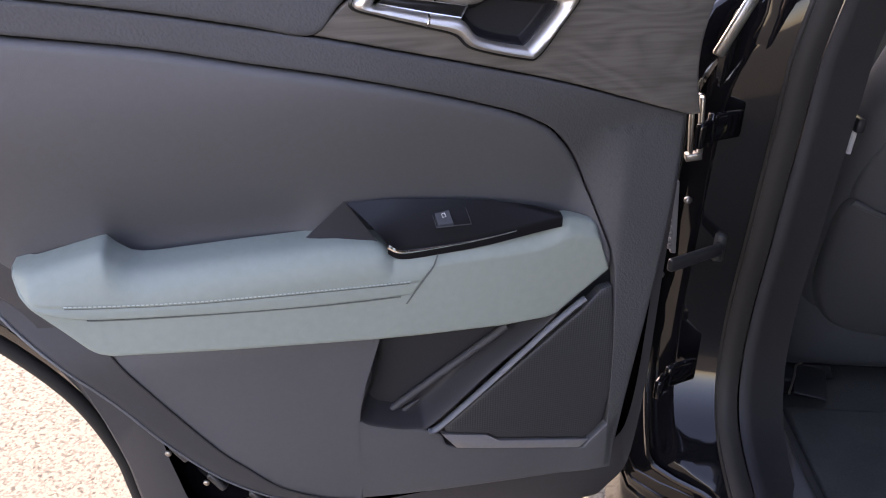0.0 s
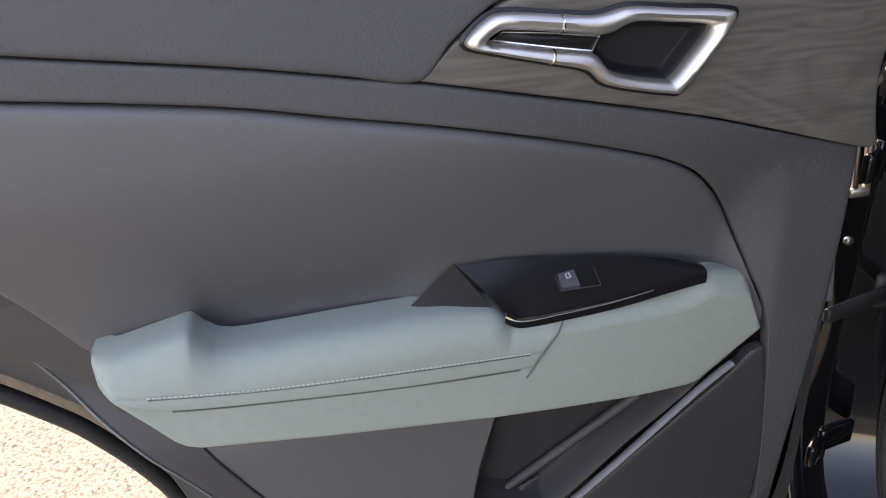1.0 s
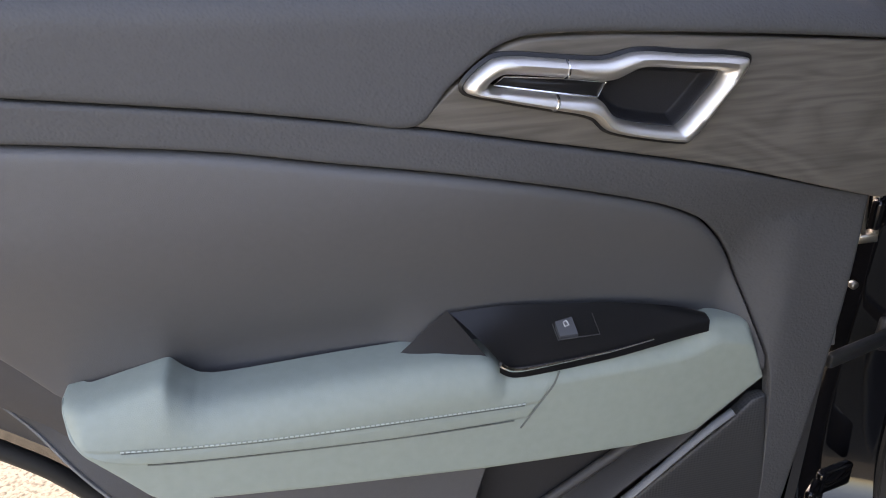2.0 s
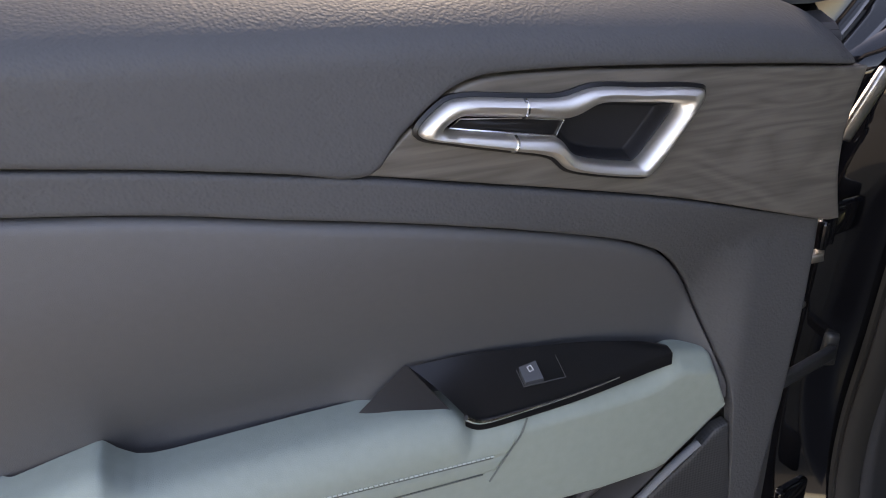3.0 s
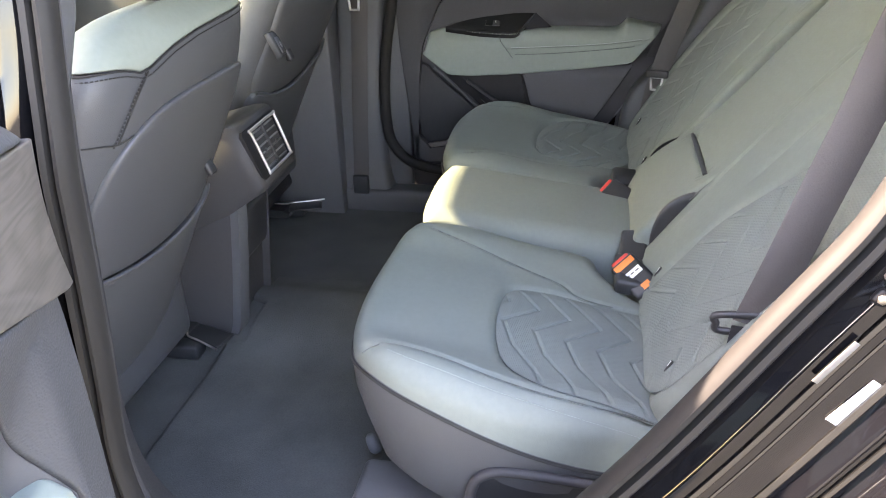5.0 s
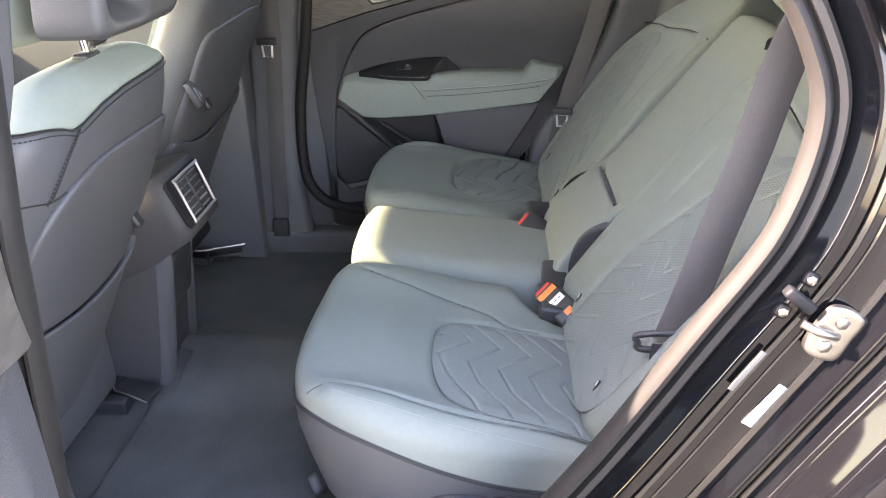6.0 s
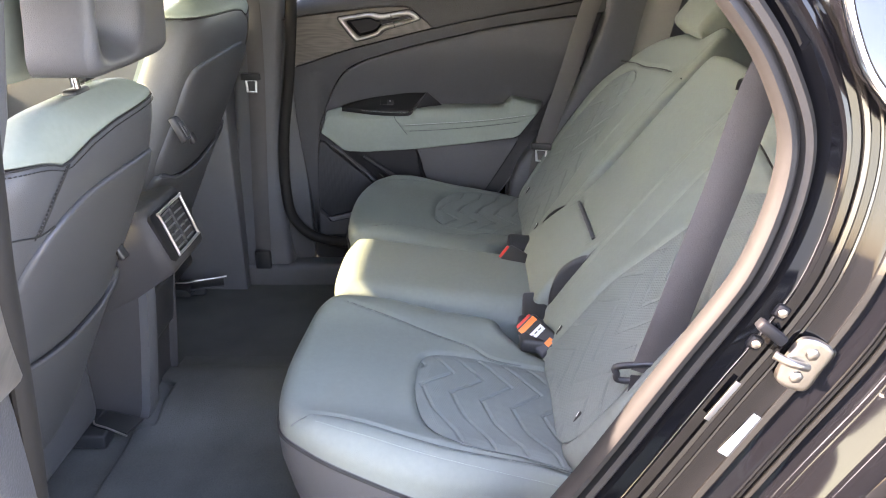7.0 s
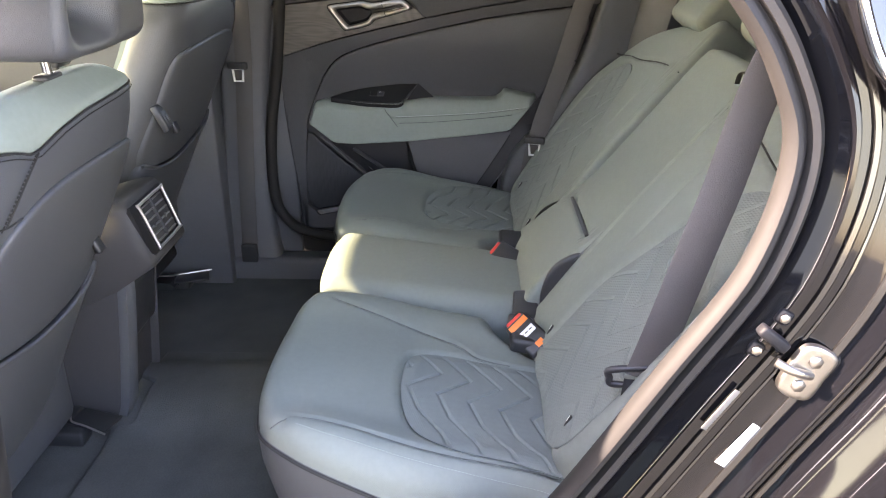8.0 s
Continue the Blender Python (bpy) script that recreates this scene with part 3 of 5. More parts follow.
def make_door(name, at, along, inward, label, full):
    """A rear door: at is the foot of its front trim edge, along points to its hinge, inward into the car when shut."""
    at, along, inward = Vector((*at, 0)), Vector((*along, 0)), Vector((*inward, 0))

    def flat(u, v, z):
        return at + along * u + inward * v + Vector((0, 0, z))

    def trim(u, v, z):
        return flat(u, v + trim_surface(u, z), z)

    door = thing(name, flat(-0.4, -0.1, 0.33), label, "car door")
    # painted shell
    shell_line = [(0.035, 1.205), (0.035, 0.80), (0.030, 0.47), (0.0, 0.37), (-0.10, 0.335), (-0.55, 0.335), (-0.645, 0.36), (-0.680, 0.49), (-0.694, 0.586), (-0.728, 0.684),
                  (-0.784, 0.768), (-0.832, 0.815), (-0.93, 0.90), (-0.985, 1.0), (-1.0, 1.12), (-0.995, 1.205)]
    o = np.array(spline(shell_line, 5)[:-1] + [np.array(shell_line[-1])])
    mid = np.array((-0.45, 0.85))

    def ring(k, v):
        out = []
        for q in o:
            p = mid + (q - mid) * k
            tuck = smooth01((0.95 - k) / 0.04) * smooth01((-0.655 - p[0]) / 0.13)
            out.append(flat(q[0] - (1 - k) * 0.08 if q[0] > -0.02 else p[0] + 0.030 * tuck, v, p[1] + 0.050 * tuck))
        return out

    part("door_shell", skin([ring(0.87, -0.09), ring(0.885, -0.060), ring(0.90, -0.056), ring(0.91, -0.075), ring(0.955, -0.098), ring(0.99, -0.112), ring(1.0, -0.125), ring(1.0, -0.135), ring(0.99, -0.15), ring(0.93, -0.165)]), PAINT, door, "glossy black painted shell")
    part("inner_shell", skin([ring(0.935, -0.086), ring(0.915, -0.064), ring(0.895, -0.054), ring(0.885, -0.051), ring(0.72, -0.050)], True, False), EDGE, door, "dark inner door shell")
    part("door_seal", tube([flat(*(lambda p: (p[0], -0.084, p[1]))(mid + (q - mid) * 0.945)) for q in o[18:]], 0.009, 8), RUBBER, door, "black rubber door seal")
    # window frame and pane
    frame_line = [(0.02, 1.19), (0.005, 1.40), (-0.02, 1.55), (-0.30, 1.60), (-0.62, 1.56), (-0.85, 1.42), (-0.97, 1.22)]
    part("window_frame", tube([flat(p[0], -0.10 + 0.35 * (p[1] - 1.2) ** 1.3 if p[1] > 1.2 else -0.10, p[1]) for p in spline(frame_line, 8)], 0.026, 8, flat=0.7), DEEP, door, "black window frame")
    part("window_pane", panel(-0.90, -0.01, lambda u: 1.17, curve([(-0.92, 1.27), (-0.85, 1.40), (-0.62, 1.54), (-0.3, 1.58), (-0.03, 1.54), (0.0, 1.4)]),
                              lambda u, v, z: flat(u, v - 0.10 + 0.35 * max(0, z - 1.2) ** 1.3, z), 20, 6, 0.003, 0.001, 0.004), TINT if full else PRIVACY, door, "tinted side window")
    # trim carrier behind the pads
    carrier_low = curve([(-0.89, 1.155), (-0.86, 1.045), (-0.83, 0.965), (-0.79, 0.885), (-0.751, 0.823), (-0.706, 0.772), (-0.660, 0.714), (-0.611, 0.640), (-0.554, 0.573), (-0.490, 0.526), (-0.44, 0.508), (-0.386, 0.500)])
    # The band's dark colour paints the shade on its down-turned slope.
    part("trim_carrier", panel(-0.888, -0.386, carrier_low, lambda u: max(1.0, carrier_low(u) + 0.02), lambda u, v, z: flat(u, v - 0.014 + trim_surface(u, z), z), 90, 24, 0.006, 0.005, 0.03), EDGE, door, "plastic door trim edge, darkened as its shaded side")
    part("trim_backing", panel(-0.40, 0.0, curve([(-0.40, 0.50), (-0.2, 0.49), (0.0, 0.49)]), lambda u: 0.90, lambda u, v, z: flat(u, v - 0.072, z), 20, 8, 0.006, 0.005, 0.008), SOFT, door, "dark panel behind the pocket")
    # upper pad that rolls over to the window
    top = curve([(-0.93, 1.268), (-0.70, 1.262), (-0.446, 1.247), (-0.30, 1.236), (-0.16, 1.222), (-0.07, 1.211), (-0.02, 1.196), (0.012, 1.172), (0.020, 1.156)])
    low = curve(UP_SEAM + WOOD_TOP[1:])

    def roll(u, v, z):
        k = max(0.0, (z - top(u) + 0.05) / 0.05)
        return flat(u, v - 0.055 * k ** 2.4 + 0.002, z - 0.004 * k)

    part("upper_pad", panel(-0.93, 0.018, lambda u: low(u) + 0.0012, top, roll, 130, 22, 0.005, 0.004, 0.02), GRAIN, door, "grained dark grey upper pad")
    part("sill_strip", panel(-0.93, 0.0, lambda u: top(u) - 0.012, lambda u: top(u) - 0.004, lambda u, v, z: flat(u, v - 0.062 + (-0.012 if v < -0.003 else 0), z), 60, 3, 0.003, 0.003, 0.02), RUBBER, door, "black window sill strip")
    # wood-look inlay
    wood_low, wood_top = curve(WOOD_LOW), curve(WOOD_TOP)
    bm = panel(-0.409, 0.012, lambda u: wood_low(u) + 0.001, lambda u: wood_top(u) - 0.0015,
               lambda u, v, z: flat(u - 0.012 * smooth01((u + 0.03) / 0.04) * math.sin(math.pi * min(1, max(0, (z - 1.013) / 0.138))), v - 0.002, z), 130, 40, 0.003, 0.003, 0.012)
    hole = (np.array(spline(BEZEL_OUT, 4, True)) + np.array(spline(BEZEL_IN, 4, True))) / 2
    gone = []
    for f in bm.faces:
        c = f.calc_center_median() - at
        if point_inside((c.dot(along), c.z), hole):
            gone.append(f)
    bmesh.ops.delete(bm, geom=gone, context="FACES")
    part("wood_inlay", bm, WOOD, door, "grey-brown open-pore wood inlay")
    # belt band and front panel
    band_low = curve(INSERT_TOP + [(-0.062, 0.80), (-0.054, 0.72), (-0.047, 0.60), (-0.042, 0.53), (-0.032, 0.50), (0.0, 0.497)])
    band_top = curve(UP_SEAM + WOOD_LOW[1:])
    def band_place(u, v, z):
        back = 0.040 * smooth01((0.96 - z) / 0.55) * smooth01((u + 0.055) / 0.055)
        return trim(u, v, z) - along * back

    part("belt_band", panel(-0.93, 0.002, lambda u: band_low(u) + 0.0012, lambda u: band_top(u) - 0.0008, band_place, 150, 24, 0.004, 0.003, 0.012), GRAIN, door, "grained dark grey band and front panel")
    # padded insert
    insert_top = curve(INSERT_TOP)
    insert_low = curve([(-0.86, 1.10), (-0.81, 1.02), (-0.771, 0.955), (-0.733, 0.886), (-0.70, 0.86), (-0.60, 0.86), (-0.30, 0.86), (-0.09, 0.83), (-0.068, 0.82)])
    part("padded_insert", panel(-0.855, -0.069, insert_low, lambda u: insert_top(u) - 0.0012, trim, 120, 20, 0.010, 0.007, 0.012), SOFT, door, "smooth dark grey padded insert")
    # armrest
    arm_top, arm_low = straight(ARM_TOP), straight(ARM_LOW)

    seam_z = curve([(-0.722, 0.900), (-0.70, 0.878), (-0.657, 0.860), (-0.54, 0.845), (-0.42, 0.834), (-0.322, 0.829), (-0.28, 0.828)])
    stitch_z = curve([(-0.70, 0.885), (-0.675, 0.879), (-0.565, 0.864), (-0.43, 0.854), (-0.315, 0.847), (-0.28, 0.846)])

    def arm_v(u):
        return -0.034 + (arm_out(u) + 0.034) * (0.25 + 0.75 * smooth01((u + 0.738) / 0.04))

    def base_place(u, v, z):
        chamfer = 0.016 * min(1.0, max(0.0, (z - arm_top(u) + 0.017) / 0.017))
        return flat(u, arm_v(u) + v - chamfer, z)

    def base_top(u):
        """The base rises along the pad's slanted end."""
        rise = float(np.interp(u, (-0.350, -0.340, -0.332, -0.312, -0.296, -0.289), (0.78, 0.806, 0.826, 0.853, 0.876, 0.99)))
        return min(arm_top(u), max(seam_z(u) + 0.006, arm_low(u) + 0.004, rise))

    part("armrest_base", panel(-0.722, -0.0675, arm_low, base_top, base_place, 240, 26, 0.005, 0.005, 0.045), GREEN, door, "sage green moulded armrest")
    def pad_end(z):
        return float(np.interp(z, (0.80, 0.813, 0.840, 0.861, 0.882), (-0.336, -0.332, -0.312, -0.296, -0.289)))

    def pad_place(u, v, z):
        f = (u + 0.7215) / (0.7215 - 0.289)
        start = min(arm_top(u), 0.897) - 0.034
        t = min(1.0, max(0.0, (z - start) / max(1e-4, arm_top(u) - start)))
        rolled = 0.030 * (1 - math.sqrt(max(0.0, 1 - t * t)))
        dent = 0.0012 * math.exp(-((z - stitch_z(u) + 0.003) / 0.0022) ** 2)
        return flat(-0.7215 + f * (pad_end(z) + 0.7215), arm_v(u) + 0.003 + v - rolled - dent, z)

    pad = part("armrest_pad", panel(-0.7215, -0.289, lambda u: min(max(seam_z(u), arm_low(u) + 0.004), arm_top(u) - 0.004), arm_top, pad_place, 160, 44, 0.003, 0.004, 0.03), GREEN, door, "soft sage green armrest pad")
    line = [flat(u, arm_out(u) + 0.0032, stitch_z(u)) for u in np.linspace(-0.672, -0.325, 40)]
    part("stitching", stitches(line, 0.0044, 0.0030, 0.0007), THREAD, pad, "pale contrast stitching")
    # Dark tubes stand in for the shadow lines of the fold and creases.
    part("stitch_fold_shade", tube([flat(u, arm_out(u) + 0.0016, stitch_z(u) - 0.0032) for u in np.linspace(-0.672, -0.324, 40)], 0.0005, 6), SEAM_SHADE, pad)
    part("pad_crease_shade", tube([flat(u, arm_out(u) + 0.0010, seam_z(u) - 0.0010) for u in np.linspace(-0.655, -0.334, 40)], 0.0008, 6), SEAM_SHADE, pad)
    part("pad_crease_shade", tube([flat(pad_end(z) + 0.0006, arm_out(pad_end(z)) + 0.0006, z) for z in np.linspace(0.876, 0.818, 14)], 0.0009, 6), SEAM_SHADE, pad)
    # switch panel
    back = spline([(-0.387, 0.936), (-0.334, 0.936), (-0.281, 0.930), (-0.225, 0.922), (-0.168, 0.908), (-0.138, 0.897)], 6)
    front = spline([(-0.346, 0.893), (-0.330, 0.884), (-0.290, 0.8835), (-0.231, 0.886), (-0.164, 0.894), (-0.137, 0.8965)], 6)

    def top_face(i, g, lift=0.0):
        p = back[i] * (1 - g) + front[i] * g
        vb, vf = -0.036, arm_out(p[0]) - 0.006
        return flat(p[0], vb + (vf - vb) * g, p[1] + lift + 0.003 * math.sin(math.pi * g))

    gs = [0, 0.05, 0.2, 0.4, 0.6, 0.8, 0.93, 0.98, 1.0]
    bm = bmesh.new()
    grid = [[bm.verts.new(top_face(i, g, -0.003 if g in (0, 1.0) else 0)) for g in gs] + [bm.verts.new(top_face(i, 1.0, -0.012))] for i in range(len(back))]
    for a, b in zip(grid, grid[1:]):
        for k in range(len(a) - 1):
            bm.faces.new((a[k], a[k + 1], b[k + 1], b[k]))
    plate = part("switch_panel", bm, GLOSS, door, "gloss black window switch panel")
    part("panel_trim", tube([top_face(i, 1.0, -0.001) + inward * 0.0028 for i in range(0, len(front) - 9)], lambda f: 0.0028 * (1 - 0.75 * f), 6), CHROME, plate, "thin chrome edge strip")
    # pull cup behind the pad
    a0, b0, c0, d0 = flat(-0.432, -0.038, 0.896), flat(-0.387, -0.037, 0.9355), flat(-0.343, arm_out(-0.343) - 0.016, 0.874), flat(-0.422, -0.016, 0.874)
    bm = bmesh.new()
    for drop in (0.0, 0.010):
        grid = [[bm.verts.new((a0.lerp(b0, f)).lerp(d0.lerp(c0, f), g) - Vector((0, 0, drop + 0.004 * math.sin(math.pi * f) * math.sin(math.pi * g)))) for g in np.linspace(0, 1, 9)] for f in np.linspace(0, 1, 9)]
        for a, b in zip(grid, grid[1:]):
            for k in range(8):
                bm.faces.new((a[k], a[k + 1], b[k + 1], b[k]))
    part("pull_cup", bm, CUP, door, "dark plastic grab recess, its shade put into the colour")
    # window switch
    sw_at = lambda du, dg, lift: flat(-0.272 + du, -0.022 + dg, 0.9085 + lift - 0.62 * dg)
    housing = bmesh.new()
    q = [sw_at(-0.020, -0.011, 0.0030), sw_at(0.020, -0.011, 0.0030), sw_at(0.022, 0.011, 0.0030), sw_at(-0.018, 0.011, 0.0030)]
    tube(q, 0.0006, 6, closed=True, bm=housing)
    part("switch_rim", housing, KEY, plate)
    rock = bmesh.new()
    q = [(-0.018, -0.009), (0.0, -0.009), (0.002, 0.009), (-0.016, 0.009)]
    lowr = [rock.verts.new(sw_at(a, b, 0.0)) for a, b in q]
    topr = [rock.verts.new(sw_at(a * 0.95, b * 0.9, 0.0045 if b < 0 else 0.003)) for a, b in q]
    rock.faces.new(topr)
    for i in range(4):
        rock.faces.new((lowr[i], lowr[(i + 1) % 4], topr[(i + 1) % 4], topr[i]))
    switch = part("window_switch", rock, KEY, plate, "black rocker window switch", smooth=False)
    icon = tube([sw_at(-0.0095, -0.002, 0.0046), sw_at(-0.006, -0.003, 0.0047), sw_at(-0.0045, 0.0005, 0.0042), sw_at(-0.0085, 0.0015, 0.0040)], 0.0004, 5, closed=True)
    part("switch_mark", icon, WHITE, plate, "small white window mark")
    # inner handle
    def bez(q, v):
        return flat(q[0], v, q[1])

    flat2 = lambda a, b, h: flat(a, h, b)
    bo, bi = np.array(spline(BEZEL_OUT, 6, True)), np.array(spline(BEZEL_IN, 6, True))
    prof = [(0.0, -0.004), (0.0, 0.004), (0.12, 0.0085), (0.35, 0.0115), (0.6, 0.0110), (0.85, 0.0070), (1.0, 0.001), (1.0, -0.012)]
    rings = [[bez(bo[i] * (1 - f) + bi[i] * f, v) for i in range(len(bo))] for f, v in prof]
    cut0, cut1 = 18, 84
    right = [r[cut0:cut1 + 1] for r in rings]
    left = [r[cut1:] + r[:cut0 + 1] for r in rings]
    part("handle_cup", pillow([tuple(p) for p in BEZEL_IN[3:14]], (-0.215, 1.122), lambda a, b, d: -0.004 - 0.013 * smooth01(d / 0.007), flat2, 30, 8, 0.0), CUP, door, "dark recessed handle cup")
    part("handle_rim", tube([bez(p, -0.001) for p in bo + (bo - np.array((-0.26, 1.126))) * 0.010], 0.0030, 6, closed=True), GLOSS, door)
    part("handle_bezel", skin(left, False, False), SATIN, door, "satin silver handle surround")
    handle = part("door_handle", skin(right, False, False), SATIN, door, "satin silver door pull")
    for i in (cut0, cut1):
        part("handle_joint", tube([r[i] + inward * 0.0006 for r in rings[1:-1]], 0.0012, 6), CHROME, handle)
    lock = [(-0.350, 1.1478), (-0.342, 1.1530), (-0.295, 1.1475), (-0.262, 1.1425), (-0.268, 1.1310), (-0.301, 1.1372), (-0.336, 1.1445)]
    lever = part("lock_lever", pillow(lock, (-0.300, 1.1425), lambda a, b, d: -0.002 + 0.003 * smooth01(d / 0.004), flat2, 5, 1, 0.008, smooth_outline=False), GLOSS, door, "gloss black lock lever")
    part("lock_rim", tube([bez(p, -0.001) for p in lock], 0.0009, 6, closed=True), CHROME, lever)
    # lower panel, pocket and speaker
    low_edge = curve([(-0.74, 0.948), (-0.714, 0.907), (-0.663, 0.808), (-0.566, 0.651), (-0.525, 0.60), (-0.489, 0.561), (-0.44, 0.533), (-0.40, 0.520), (-0.389, 0.518), (-0.386, 0.650), (-0.354, 0.772)])
    part("lower_panel", panel(-0.655, -0.354, low_edge, lambda u: max(0.80, low_edge(u) + 0.012), trim, 140, 16, 0.003, 0.002, 0.02, (False, False)), SOFT, door, "smooth dark grey lower panel")
    gap_line = [trim(u, 0.001, low_edge(u)) for u in np.linspace(-0.652, -0.395, 50)]
    part("panel_gap", tube(gap_line, 0.0016, 6), DARK_THREAD, door)
    part("trim_lip", tube([flat(u, -0.015 + trim_surface(u, carrier_low(u)), carrier_low(u) + 0.001) for u in np.linspace(-0.86, -0.40, 70)], 0.0022, 6), PLASTIC, door, "dark rounded trim lip")
    part("lower_skirt", panel(-0.3885, -0.036, curve([(-0.40, 0.519), (-0.30, 0.508), (-0.212, 0.502), (-0.10, 0.496), (-0.03, 0.495)]),
                              curve([(-0.3885, 0.648), (-0.36, 0.632), (-0.314, 0.619), (-0.283, 0.603), (-0.268, 0.580), (-0.18, 0.559), (-0.085, 0.540), (-0.072, 0.551), (-0.044, 0.58), (-0.036, 0.60)]),
                              trim, 90, 8, 0.003, 0.002, 0.02, (False, False)), SOFT, door, "dark grey lower skirt")
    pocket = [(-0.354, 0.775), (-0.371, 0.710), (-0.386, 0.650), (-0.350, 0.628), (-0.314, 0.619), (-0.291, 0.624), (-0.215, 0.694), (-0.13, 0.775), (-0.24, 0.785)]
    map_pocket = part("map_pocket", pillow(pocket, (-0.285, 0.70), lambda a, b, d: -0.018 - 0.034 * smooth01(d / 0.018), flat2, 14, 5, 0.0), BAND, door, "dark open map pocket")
    part("pocket_fold", tube([flat(-0.352 + f * 0.160, -0.046 + 0.006 * f, 0.628 + f * 0.114) for f in np.linspace(0, 1, 8)], 0.0055, 8), EDGE, map_pocket, "moulded fold inside the pocket")
    part("pocket_fold", tube([flat(-0.345 + f * 0.040, -0.044, 0.619 + f * 0.026) for f in np.linspace(0, 1, 5)], lambda f: 0.004 * (1 - 0.8 * abs(2 * f - 1)), 8), EDGE, map_pocket)
    rail = spline([(-0.300, 0.616), (-0.283, 0.622), (-0.215, 0.682), (-0.14, 0.752), (-0.110, 0.777), (-0.100, 0.784)], 8)
    part("pocket_rail", tube([flat(p[0], -0.014, p[1]) for p in rail], 0.0050, 8, flat=0.8), PLASTIC, map_pocket, "grey moulded pocket edge")
    grille = [(-0.078, 0.792), (-0.100, 0.768), (-0.278, 0.614), (-0.276, 0.606), (-0.218, 0.592), (-0.209, 0.583), (-0.078, 0.556), (-0.054, 0.580), (-0.044, 0.66), (-0.056, 0.745), (-0.064, 0.795)]
    part("speaker_grille", pillow(grille, (-0.14, 0.65), lambda a, b, d: -0.016 - round_edge(d, 0.004), flat2, 14, 3, 0.01, smooth_outline=False), MESH, door, "fine black perforated speaker grille")
    bar = [(-0.283, 0.606), (-0.219, 0.5905), (-0.209, 0.5805), (-0.073, 0.5525), (-0.085, 0.5405), (-0.262, 0.5785)]
    part("grille_bar", pillow(bar, (-0.20, 0.576), lambda a, b, d: -0.014 - round_edge(d, 0.002), flat2, 4, 1, 0.006, smooth_outline=False), WARM_GREY, door, "warm grey trim bar")
    if full:
        for u, z in ((-0.604, 0.622), (-0.567, 0.566), (-0.520, 0.525)):
            part("rubber_stop", block((0.030, 0.012, 0.010), Matrix.Translation(flat(u, -0.046, z)) @ Matrix.Rotation(0.9, 4, "Y"), 0.003), DEEP, door)
            part("stop_screw", rod(0.004, 0.004, Matrix.Translation(flat(u - 0.012, -0.040, z + 0.006)) @ Matrix.Rotation(math.pi / 2, 4, "X"), 10), STEEL, door)
    return door


HINGE_ANGLE = radians(19)
make_door("rear_door", (-0.934, 0.615), (math.cos(HINGE_ANGLE), math.sin(HINGE_ANGLE)), (math.sin(HINGE_ANGLE), -math.cos(HINGE_ANGLE)),
                      "open black rear car door with sage green armrest", True)
make_door("rear_door", (0.69, 0.72), (0, 1), (-1, 0), "closed far rear car door with sage green armrest", False)


# ---- rear bench ----
bench = thing("rear_seat", (0, 0.25, 0.36), "sage green leather rear bench with quilted chevron insets", "car seat")
CUSHION = [(-0.147, 0.465), (-0.20, 0.500), (-0.30, 0.516), (-0.45, 0.518), (-0.55, 0.498), (-0.605, 0.445), (-0.636, 0.36), (-0.640, 0.22), (-0.625, 0.06), (-0.61, -0.01), (-0.45, -0.03), (-0.28, -0.03), (-0.262, 0.07), (-0.205, 0.135), (-0.150, 0.16), (-0.146, 0.30)]
INSET = [(-0.335, 0.288), (-0.410, 0.300), (-0.485, 0.293), (-0.545, 0.268), (-0.580, 0.215), (-0.590, 0.14), (-0.592, 0.052), (-0.46, 0.048), (-0.334, 0.050), (-0.320, 0.13), (-0.312, 0.23)]
cushion_line = np.array(spline(CUSHION, 6, True))
inset_line = np.array(spline(INSET, 6, True))
BOLSTER = np.array(spline([(-0.603, 0.468), (-0.582, 0.456), (-0.566, 0.438), (-0.580, 0.36), (-0.599, 0.22), (-0.606, 0.03)], 8))
BOLSTER_STITCH = np.array(spline([(-0.588, 0.435), (-0.606, 0.385), (-0.617, 0.29), (-0.624, 0.16), (-0.622, 0.03)], 8))
REAR_SEAM = np.array([(-0.612, 0.040), (-0.50, 0.038), (-0.40, 0.039), (-0.28, 0.044)])
BOLSTER_IN = np.array(spline([(-0.198, 0.446), (-0.225, 0.388), (-0.256, 0.27), (-0.276, 0.208), (-0.302, 0.178), (-0.312, 0.14), (-0.316, 0.04)], 8))


def line_distance(p, line):
    a, b = line[:-1], line[1:]
    ab, ap = b - a, p - a
    t = np.clip((ap * ab).sum(1) / np.maximum((ab * ab).sum(1), 1e-12), 0, 1)
    return float(np.sqrt(((ap - ab * t[:, None]) ** 2).sum(1).min()))


def seat_top(x, y):
    """Height of the outer cushions, for the near one's x."""
    z = 0.632 + 0.17 * y + 0.015 * math.exp(-((x + 0.595) / 0.045) ** 2) * smooth01(y / 0.1) + 0.012 * math.exp(-((x + 0.20) / 0.05) ** 2)
    return z + 0.010 * math.exp(-((y - 0.38) / 0.08) ** 2)


def cushion_height(x, y, d):
    p = np.array((x, y))
    z = seat_top(x, y) - round_edge(d, 0.034)
    z -= 0.0055 * math.exp(-(line_distance(p, BOLSTER) / 0.0035) ** 2)
    z -= 0.0045 * math.exp(-(line_distance(p, BOLSTER_IN) / 0.0035) ** 2)
    z -= 0.0040 * math.exp(-(line_distance(p, REAR_SEAM) / 0.0040) ** 2)
    di = inside_distance(p, inset_line)
    if point_inside(p, inset_line):
        return z - 0.012
    return z - 0.006 * math.exp(-(di / 0.006) ** 2)


